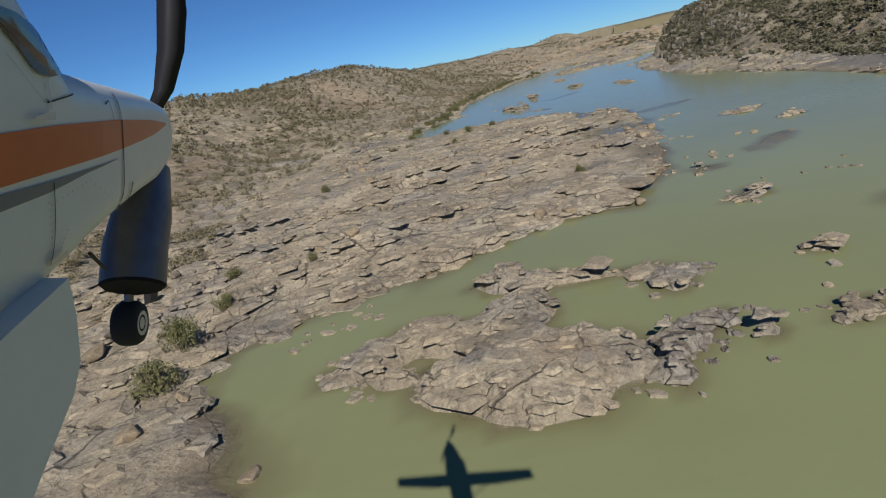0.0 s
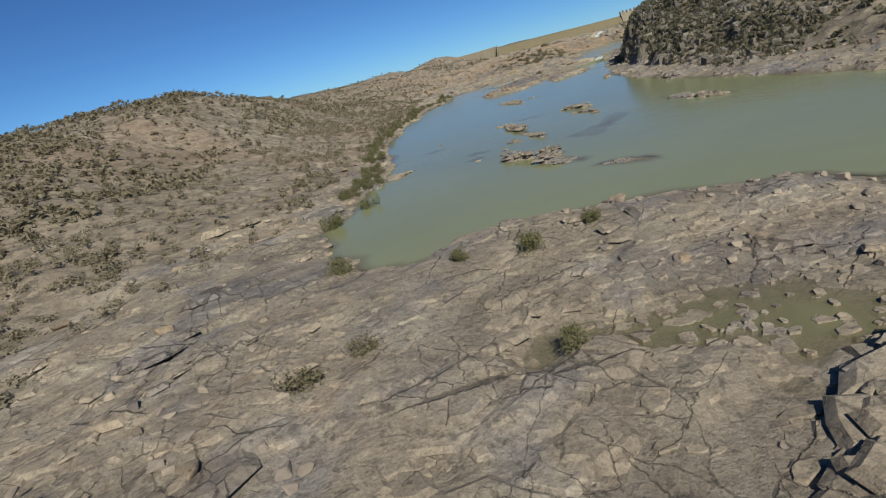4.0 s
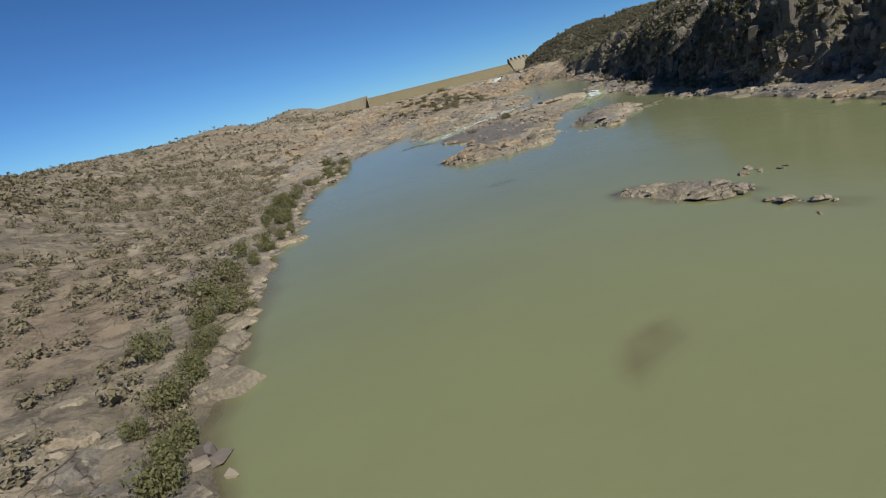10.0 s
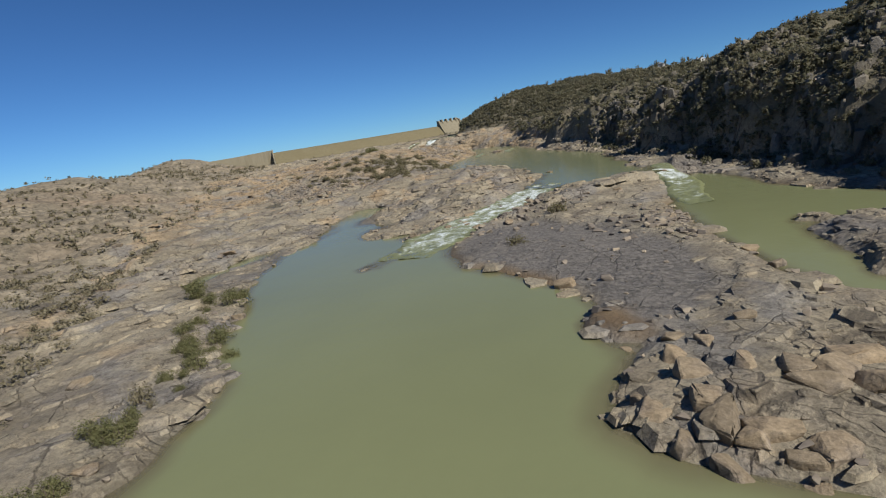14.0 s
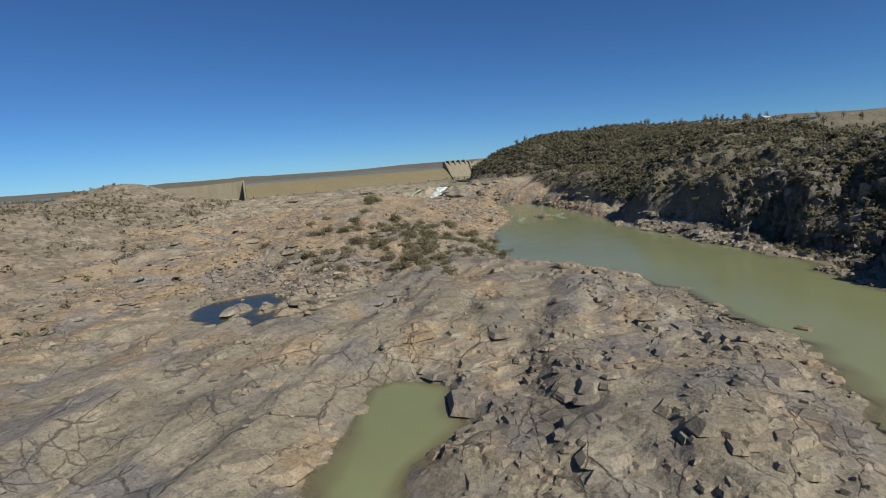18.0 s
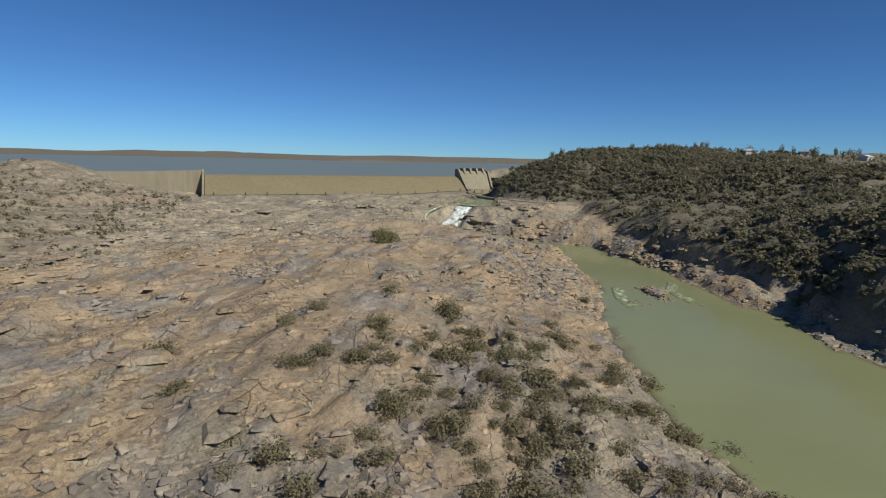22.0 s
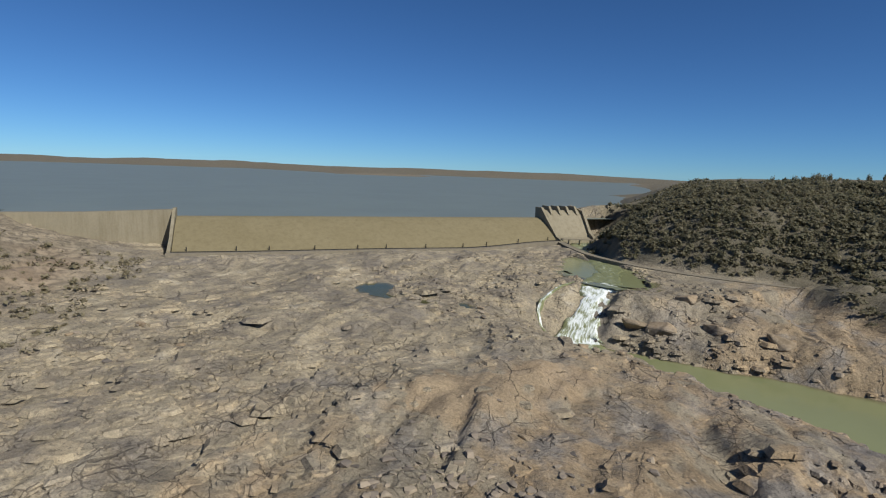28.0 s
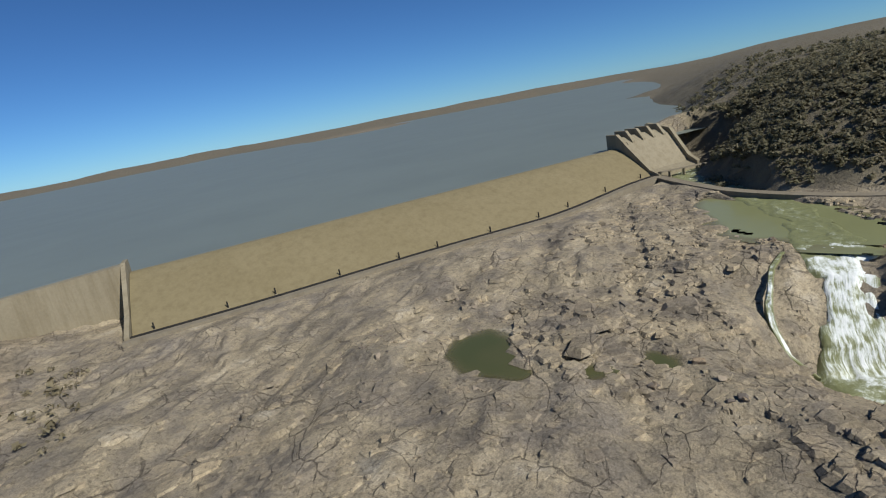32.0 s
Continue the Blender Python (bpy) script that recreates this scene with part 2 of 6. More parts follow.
def boulder_material():
    q = Mat("boulder_granite", 0.9)
    c, fine, gap, relief = rock_colour(q, 1.0)
    c = q.mix(0.65, c, q.ramp(q.rng(), [(0.0, (0.5, 0.49, 0.48)), (0.5, (0.8, 0.77, 0.74)), (1.0, (1.08, 1.0, 0.9))]), "MULTIPLY")
    q.color(c)
    q.bump((q.noise(0.9, 6, 0.7), 0.6, 0.5), (fine, 0.5, 0.2))
    return q.m


def cobble_material():
    q = Mat("loose_stone", 0.92)
    r = q.island()
    c = q.ramp(r, [(0.0, (0.14, 0.12, 0.10)), (0.4, (0.235, 0.195, 0.15)), (0.75, (0.32, 0.262, 0.19)), (1.0, (0.41, 0.335, 0.235))])
    q.color(q.mix(0.5, c, q.ramp(q.noise(1.5, 5, 0.7), [(0.3, 0.5), (0.7, 1.0)]), "MULTIPLY"))
    return q.m


def water_material(name, deep, shallow, clear, gloss=0.1):
    q = Mat(name, gloss)
    q.b.inputs["Specular IOR Level"].default_value = 0.25
    q.b.inputs["IOR"].default_value = 1.33
    depth = q.attr("depth")
    c = q.mix(q.ramp(q.noise(0.02, 4, 0.6), [(0.35, 0.0), (0.65, 1.0)]), deep, tuple(v * 0.9 for v in deep))
    c = q.mix(q.ramp(depth, [(0.0, 0.0), (0.6, 1.0)]), shallow, c)
    q.color(c)
    q.link(q.ramp(depth, [(0.0, 1.0 - clear), (0.2, 0.8), (0.5, 1.0)]), q.b.inputs["Alpha"])
    q.bump((q.noise(0.9, 4, 0.6, (1, 0.6, 1), 0.5), 0.10, 0.25), (q.noise(0.14, 3, 0.5), 0.08, 0.6))
    return q.m


def foam_material():
    """White water: froth on green water, drawn out into strands where it falls."""
    q = Mat("white_water", 0.45)
    f = q.noise(0.55, 9, 0.74)
    g = q.noise(2.1, 6, 0.7)
    comb = q.t.nodes.new("ShaderNodeCombineXYZ")
    q.link(q.attr("across"), comb.inputs[0])
    q.link(q.math("MULTIPLY", q.attr("along"), 0.16), comb.inputs[1])
    n = q.node("TexNoise", Scale=1.5, Detail=6.0, Roughness=0.7)
    q.link(comb.outputs[0], n.inputs["Vector"])
    drop = q.attr("drop")
    tex = q.mix(drop, q.math("ADD", q.math("MULTIPLY", f, 0.62), q.math("MULTIPLY", g, 0.38)), n.outputs["Fac"])
    k = q.math("ADD", q.attr("foam"), q.math("MULTIPLY", q.math("SUBTRACT", tex, 0.5), 2.6))
    q.color(q.ramp(k, [(0.16, (0.19, 0.20, 0.092)), (0.34, (0.30, 0.32, 0.20)), (0.60, (0.70, 0.74, 0.69)), (0.85, (0.84, 0.86, 0.83))]))
    q.bump((tex, 0.6, 0.5))
    return q.m


def concrete_material(name, lo, hi, stain):
    q = Mat(name, 0.85)
    run = q.noise(0.25, 6, 0.7, (1.6, 1.6, 0.18))
    c = q.mix(q.noise(0.06, 5, 0.6), lo, hi)
    c = q.mix(q.ramp(run, [(0.45, 0.0), (0.75, 0.65)]), c, stain)
    c = q.mix(0.35, c, q.ramp(q.noise(1.2, 5, 0.7), [(0.3, 0.6), (0.7, 1.0)]), "MULTIPLY")
    q.color(c)
    q.bump((q.noise(1.5, 5, 0.7), 0.25, 0.15))
    return q.m


def leaf_material(name, cols, rnd="island"):
    q = Mat(name, 0.75)
    r = q.island() if rnd == "island" else q.rng()
    c = q.ramp(r, [(i / (len(cols) - 1), c) for i, c in enumerate(cols)])
    c = q.mix(q.ramp(q.noise(0.05, 3, 0.5), [(0.35, 0.0), (0.7, 0.6)]), c, cols[-1])
    q.color(c)
    thin, both = q.node("BsdfTranslucent"), q.node("MixShader")
    q.link(c, thin.inputs["Color"])
    both.inputs[0].default_value = 0.45
    q.link(q.b.outputs[0], both.inputs[1])
    q.link(thin.outputs[0], both.inputs[2])
    q.link(both.outputs[0], q.t.nodes["Material Output"].inputs["Surface"])
    return q.m


def plain(name, col, rough=0.6, metal=0.0, grain=0.15, scale=6.0):
    q = Mat(name, rough, metal)
    q.color(q.mix(grain, col, q.ramp(q.noise(scale, 5, 0.65), [(0.3, tuple(v * 0.55 for v in col)), (0.7, tuple(min(1, v * 1.25) for v in col))])))
    return q.m


M_GROUND = ground_material()
M_SLAB = slab_material()
M_CRAG = crag_material()
M_BOULDER = boulder_material()
M_COBBLE = cobble_material()
M_WATER = water_material("murky_green_water", (0.214, 0.226, 0.108), (0.175, 0.15, 0.08), 0.8, 0.14)
M_POND = water_material("dark_pond_water", (0.016, 0.026, 0.024), (0.05, 0.055, 0.03), 0.7)
M_GREENPOND = water_material("green_pond_water", (0.05, 0.066, 0.022), (0.13, 0.12, 0.055), 0.8)
M_LAKE = water_material("lake_water", (0.165, 0.188, 0.158), (0.165, 0.188, 0.158), 0.0, 0.42)
M_FOAM = foam_material()
M_DAM = concrete_material("dam_concrete", (0.19, 0.156, 0.08), (0.25, 0.21, 0.118), (0.145, 0.115, 0.06))
M_WALL = concrete_material("wall_concrete", (0.23, 0.197, 0.128), (0.325, 0.285, 0.195), (0.17, 0.137, 0.08))
M_GREEN = leaf_material("bank_foliage", [(0.125, 0.132, 0.052), (0.18, 0.18, 0.074), (0.25, 0.23, 0.108)])
M_OLIVE = leaf_material("olive_shrub_foliage", [(0.13, 0.12, 0.062), (0.185, 0.166, 0.086), (0.25, 0.215, 0.12)])
M_DRY = leaf_material("dry_scrub_foliage", [(0.175, 0.150, 0.088), (0.245, 0.212, 0.126), (0.33, 0.285, 0.178)])
M_DARKLEAF = leaf_material("hill_foliage", [(0.122, 0.122, 0.068), (0.182, 0.170, 0.098), (0.24, 0.212, 0.134)])
M_BARK = plain("bark", (0.13, 0.10, 0.075), 0.9, 0, 0.6, 8)


# ---- plan of the valley ----
LEFT_BANK = [(-70, -160), (-40, -20), (-22, 20), (-18, 32), (-25, 40), (-29, 50), (-26, 59), (-13, 64), (-4, 69), (4, 74), (16, 79), (27, 78),
             (36, 92), (53, 134), (60, 165), (59, 184), (50, 205), (34, 213), (19, 221), (3, 219), (-5, 223), (-9, 238), (-9, 250), (-4, 259)]
LEFT_BANK_2 = [(3, 275), (8, 287), (14, 306), (20, 340), (27, 374), (37, 400), (42, 416), (50, 440), (61, 462), (70, 487), (82, 512), (98, 530),
               (112, 565), (135, 588), (150, 604), (163, 620), (186, 637), (193, 629), (185, 616), (176, 612), (165, 594), (153, 585), (150, 578),
               (160, 572), (153, 570), (151, 562), (157, 553)]
GRAVEL_EDGE = [(150, 549), (141, 533), (136, 510), (127, 493), (110, 489), (108, 481), (112, 472), (125, 466), (140, 474), (154, 490), (170, 506),
               (190, 522), (214, 536)]
RIGHT_BANK = [(236, 538), (212, 505), (182, 460), (148, 400), (128, 340), (116, 265), (116, 240), (120, 190), (112, 120), (132, 0), (150, -160)]
LOWER = LEFT_BANK + LEFT_BANK_2 + GRAVEL_EDGE + RIGHT_BANK
UPPER = [(207, 571), (215, 581), (233, 589), (258, 617), (268, 648), (274, 682), (283, 697), (305, 719), (344, 746), (375, 766), (400, 790), (418, 850),
         (413, 882), (416, 900), (428, 901), (434, 872), (448, 836), (452, 812), (434, 782), (410, 748), (380, 712), (352, 690), (338, 660), (318, 630), (298, 606), (264, 580),
         (245, 562), (226, 546), (210, 556)]
TAIL_POOL = [(460, 895), (459, 910), (470, 930), (500, 950), (522, 952), (528, 940), (505, 915), (484, 897), (470, 888), (464, 889)]
LEFT_LINE = [(-90, -160), (-52, 20), (-50, 80), (-48, 230), (-22, 262), (4, 330), (26, 400), (58, 500), (92, 590), (130, 680), (178, 770), (225, 850), (275, 930), (322, 1010), (350, 1090), (365, 1200)]
RIGHT_LINE = [(160, -160), (142, 0), (124, 120), (134, 190), (130, 265), (138, 340), (156, 396), (190, 454), (222, 500), (252, 540), (276, 575), (308, 602), (328, 632), (350, 660), (366, 690), (396, 716), (424, 750),
              (452, 786), (476, 820), (505, 850), (530, 885), (560, 930), (585, 968), (640, 1010), (760, 1060)]
ROAD = [(546, 690), (534, 735), (526, 767), (520, 812), (516, 850), (508, 880), (506, 909), (512, 938), (527, 962), (578, 978), (640, 1020), (760, 1080)]
# falls and rapids: half width and line of x, y, z
RAPIDS = [(6.8, [(212, 572, 2.62), (203, 568, 2.4), (190, 565, 1.6), (176, 563, 0.9), (162, 560, 0.4), (150, 556, 0.06), (141, 551, 0.04)]),
          (3.2, [(243, 553, 2.62), (231, 545, 2.5), (222, 536, 1.0), (208, 528, 0.3), (193, 517, 0.1)]),
          (6.8, [(482, 916, 17.35), (474, 911, 17.32), (464, 906, 17.25), (456, 903, 16.6), (449, 901, 14.4), (442, 898.5, 11.0), (435, 896, 7.4), (428, 893, 3.4), (421, 888, 2.75), (416, 876, 2.7)]),
          (0.6, [(456, 914, 17.2), (447, 914, 16.8), (439, 912.4, 15.9), (431, 911, 14.4), (426.5, 909, 11.5), (424, 906, 7.0), (424, 901, 3.3)]),
          (6.0, [(585, 990, 20.0), (568, 982, 18.6), (545, 965, 17.8), (525, 945, 17.4), (500, 925, 17.35), (478, 910, 17.3)]),
          (2.6, [(375, 758, 2.75), (362, 748, 2.7), (352, 738, 2.66)]), (2.0, [(398, 748, 2.75), (385, 742, 2.7), (372, 728, 2.66)])]
# rock islands: x, y, half length, half width, turn in degrees, height
ISLANDS = [(5, 40.5, 8.5, 6, 160, 1.2), (-4, 49, 6, 3.6, 110, 0.8), (4, 50, 5.5, 3.4, 30, 0.8), (8, 58, 9.5, 2.2, 165, 1.2), (15.5, 39.5, 3, 2, 20, 1.0), (13.5, 35.5, 2.2, 1.6, 40, 0.9), (20.5, 52, 3.2, 1.6, 60, .7), (20.3, 42, 1.5, 1, 0, 0.5), (22.4, 38.6, 1.2, .8, 0, .5), (30, 39, 2.2, 1.3, 30, .7), (35, 51, 2, 1, 0, .5), (-11, 47, 2.4, 1.6, 20, .7), (-7.5, 43, 1.8, 1.3, 0, .5), (37.8, 70.7, 3.2, 1.6, 0, .6), (74, 134, 5, 1.6, 20, .6), (75, 118, 3, 1.4, 10, .5),
           (40, 73, 3.5, 2, 40, .6), (43, 90, 3, 2, 10, .5), (75, 136, 6, 2, 20, .5), (-9, 47, 3, 2, 30, .6), (57.5, 318, 9, 1.7, 80, 0.8), (54.6, 302, 6, 1.6, 78, 0.8), (53.6, 290, 5.5, 1.6, 88, 0.9), (47, 291, 2.8, 1.6, 60, 0.7), (58.4, 329, 1.6, 0.8, 0, 0.4), (37, 267, 4, 2.2, 110, 0.8), (41, 252, 6, 2.4, 112, 0.9), (46, 236, 6.5, 2.4, 115, 1.0), (44, 262, 4, 2, 100, 0.7), (43.3, 283, 1.9, 0.8, 60, 0.1), (39.8, 281.6, 1.2, 0.6, 30, 0.1), (38.6, 277, 1.4, 0.6, 20, 0.1), (32.9, 279, 1.2, 0.8, 0, 0.15), (57.8, 311, 4, 1.4, 60, 0.5),
           (84, 323, 5, 2.2, 120, 0.7), (79, 308, 4, 1.6, 100, 0.5), (78, 301, 1.8, 1, 0, 0.4), (96, 282, 10, 2.4, 95, 0.9), (92.5, 402, 7.5, 3.4, 100, 0.55), (91.3, 386, 4.5, 1.5, 95, 0.45), (81, 370, 1.6, 0.9, 0, 0.35), (12.3, 289, 2.4, 2.0, 0, 0.6), (16.5, 292.3, 2.4, 1.0, 10, 0.4), (16.2, 298.9, 0.9, 0.7, 0, 0.3), (36, 325.4, 1.4, 0.8, 20, 0.3),
           (166, 480, 17, 8, 40, 1.2), (150, 463, 4, 3, 20, .9), (128, 496, 6, 4, 40, 1.4), (146, 487, 4, 3, 0, 1.3), (142, 556, 9, 2.6, 20, 1.3), (182, 474, 3, 2, 0, .5), (250, 556, 8, 5, 40, 3.6), (262, 572, 7, 4, 40, 3.4), (238, 550, 4, 2, 40, 3.4), (425, 768, 4, 2, 50, 3.6), (377, 745, 8, 3.4, 48, 3.5), (436, 792, 5, 2.5, 60, 4.0), (322, 640, 4, 2, 50, 3.2),
           (52, 60, 5, 3, 20, -1.0), (60, 100, 6, 3, 30, -0.5), (70, 170, 7, 3, 20, -0.6), (30, 315, 4, 2, 0, -0.7), (62, 275, 7, 4, 40, -1.0), (70, 330, 5, 3, 0, -1.0), (60, 380, 4, 2, 20, -1.0), (74, 285, 6, 3, 40, -1.0), (95, 440, 3, 2, 0, -1.0), (34.7, 290.8, 3, 1.6, 30, -0.6), (37.2, 289, 2.4, 1.2, 0, -0.5), (31.8, 282.4, 2.6, 1.8, 20, -0.5), (-14, 46, 2, 1.4, 0, 0.2)]
# smooth ochre slabs of the rock shelf: x, y, half length, half width, turn in degrees
OCHRE = [(272, 832, 16, 9, -40), (282, 800, 16, 9, -40), (283, 772, 17, 8, -35), (314, 774, 12, 9, -30), (337, 803, 12, 7, -30), (302, 822, 9, 6, -40),
         (255, 798, 10, 6, -40), (345, 868, 16, 10, -30), (370, 864, 14, 9, -20), (238, 730, 9, 5, -20)]
ISLETS = [(191.7, 701, 5, 3, 60, 1.1), (199.5, 687, 4.5, 2.6, 20, 0.9), (184, 687, 4.5, 3, 40, 1.0), (200, 693, 1.6, 1.1, 0, 0.6), (197, 697, 2.2, 1, 50, 0.5), (194, 692, 1.2, 0.9, 0, 0.5), (205, 697, 1.5, 1, 0, 0.6), (188, 695, 1.5, 1, 20, 0.5)]
PONDS = [(196, 696, 18, 14, 100, 3.0, "dark"), (389, 950, 11.5, 7.0, 60, 18.2, "green"), (391, 930, 5, 2.2, 70, 17.8, "green"), (402, 921, 4, 1.8, 50, 17.6, "green")]
# clefts in the rock that hold water: half width, floor, line
TRENCHES = [(0.55, 0.1, [(17, 131), (15.7, 127.5), (9.7, 117.4), (4.5, 107.2), (0, 100)]), (2.4, -0.35, [(13, 183.5), (20, 180.5), (27, 176), (36, 172)]),
            (1.3, -0.3, [(3.5, 186.5), (6, 189.5), (11, 187), (18, 184), (24, 179.5)])]
Z_UP, Z_TAIL, Z_LAKE = 2.6, 17.2, 30.0
DAM_A, DAM_B = Vector((366, 1080)), Vector((551, 998))
DAM_U = (DAM_B - DAM_A).normalized()
DAM_N = Vector((DAM_U.y, -DAM_U.x))
if DAM_N.y > 0:
    DAM_N = -DAM_N


def signed(poly, x, y):
    """Distance to a closed polygon, negative inside."""
    p = np.array(poly, float)
    q = np.roll(p, -1, 0)
    best = np.full(x.shape, 1e9)
    inside = np.zeros(x.shape, bool)
    for (x0, y0), (x1, y1) in zip(p, q):
        dx, dy = x1 - x0, y1 - y0
        s = np.clip(((x - x0) * dx + (y - y0) * dy) / (dx * dx + dy * dy + 1e-9), 0, 1)
        best = np.minimum(best, (x - x0 - s * dx) ** 2 + (y - y0 - s * dy) ** 2)
        if y0 != y1:
            hit = ((y0 > y) != (y1 > y)) & (x < (x1 - x0) * (y - y0) / (y1 - y0) + x0)
            inside ^= hit
    d = np.sqrt(best)
    return np.where(inside, -d, d)


def value_noise(x, y, seed):
    """Smooth lattice noise, -1 to 1."""
    xi, yi = np.floor(x).astype(np.int64), np.floor(y).astype(np.int64)
    fx, fy = x - xi, y - yi
    fx, fy = fx * fx * (3 - 2 * fx), fy * fy * (3 - 2 * fy)

    def g(i, j):
        return hash01(i, j, seed) * 2 - 1
    return (g(xi, yi) * (1 - fx) + g(xi + 1, yi) * fx) * (1 - fy) + (g(xi, yi + 1) * (1 - fx) + g(xi + 1, yi + 1) * fx) * fy


def hash01(i, j, seed):
    h = (i * 374761393 + j * 668265263 + seed * 2147483647 + 1013904223) & 0xFFFFFFFF
    h = ((h ^ (h >> 13)) * 1274126177) & 0xFFFFFFFF
    h = ((h ^ (h >> 16)) * 2246822519) & 0xFFFFFFFF
    return ((h ^ (h >> 15)) & 0xFFFFFF) / float(0xFFFFFF)


def fbm(x, y, scale, octaves, seed, gain=0.5):
    out, amp, tot = 0, 1, 0
    for k in range(octaves):
        out = out + amp * value_noise(x * scale + 17.3 * k, y * scale - 9.1 * k, seed + k)
        tot += amp
        amp, scale = amp * gain, scale * 2.03
    return out / tot


def blocks(x, y, size, aspect, turn, seed):
    """Jointed rock: a height and a tilt for each block, and how near the joint is."""
    c, s = math.cos(turn), math.sin(turn)
    u, v = (x * c + y * s) / (size * aspect), (-x * s + y * c) / size
    iu, iv = np.floor(u).astype(np.int64), np.floor(v).astype(np.int64)
    f1, f2 = np.full(x.shape, 9.0), np.full(x.shape, 9.0)
    rnd, tilt = np.zeros(x.shape), np.zeros(x.shape)
    for di in (-1, 0, 1):
        for dj in (-1, 0, 1):
            i, j = iu + di, iv + dj
            px, py = i + 0.15 + 0.7 * hash01(i, j, seed), j + 0.15 + 0.7 * hash01(i, j, seed + 5)
            d = (u - px) ** 2 + (v - py) ** 2
            near = d < f1
            f2 = np.where(near, f1, np.minimum(f2, d))
            r = hash01(i, j, seed + 9)
            a = hash01(i, j, seed + 13) * 6.283
            rnd = np.where(near, r, rnd)
            tilt = np.where(near, (u - px) * np.cos(a) + (v - py) * np.sin(a), tilt)
            f1 = np.where(near, d, f1)
    return rnd, tilt, np.sqrt(f2) - np.sqrt(f1)


def side(line, x, y):
    """Distance from an open line, positive on its left as one goes along it."""
    p = np.array(line, float)
    best, sgn = np.full(x.shape, 1e12), np.ones(x.shape)
    for (x0, y0), (x1, y1) in zip(p[:-1], p[1:]):
        dx, dy = x1 - x0, y1 - y0
        s = np.clip(((x - x0) * dx + (y - y0) * dy) / (dx * dx + dy * dy), 0, 1)
        d = (x - x0 - s * dx) ** 2 + (y - y0 - s * dy) ** 2
        near = d < best
        best = np.where(near, d, best)
        sgn = np.where(near, np.sign(dx * (y - y0) - dy * (x - x0)), sgn)
    return np.sqrt(best) * sgn


def gauss(x, y, cx, cy, r):
    return np.exp(-((x - cx) ** 2 + (y - cy) ** 2) / (r * r))


def oval(x, y, cx, cy, a, b, turn):
    c, s = math.cos(radians(turn)), math.sin(radians(turn))
    u, v = ((x - cx) * c + (y - cy) * s) / a, (-(x - cx) * s + (y - cy) * c) / b
    return np.sqrt(u * u + v * v)


def ease(lo, hi, v):
    t = np.clip((v - lo) / (hi - lo), 0, 1)
    return t * t * (3 - 2 * t)


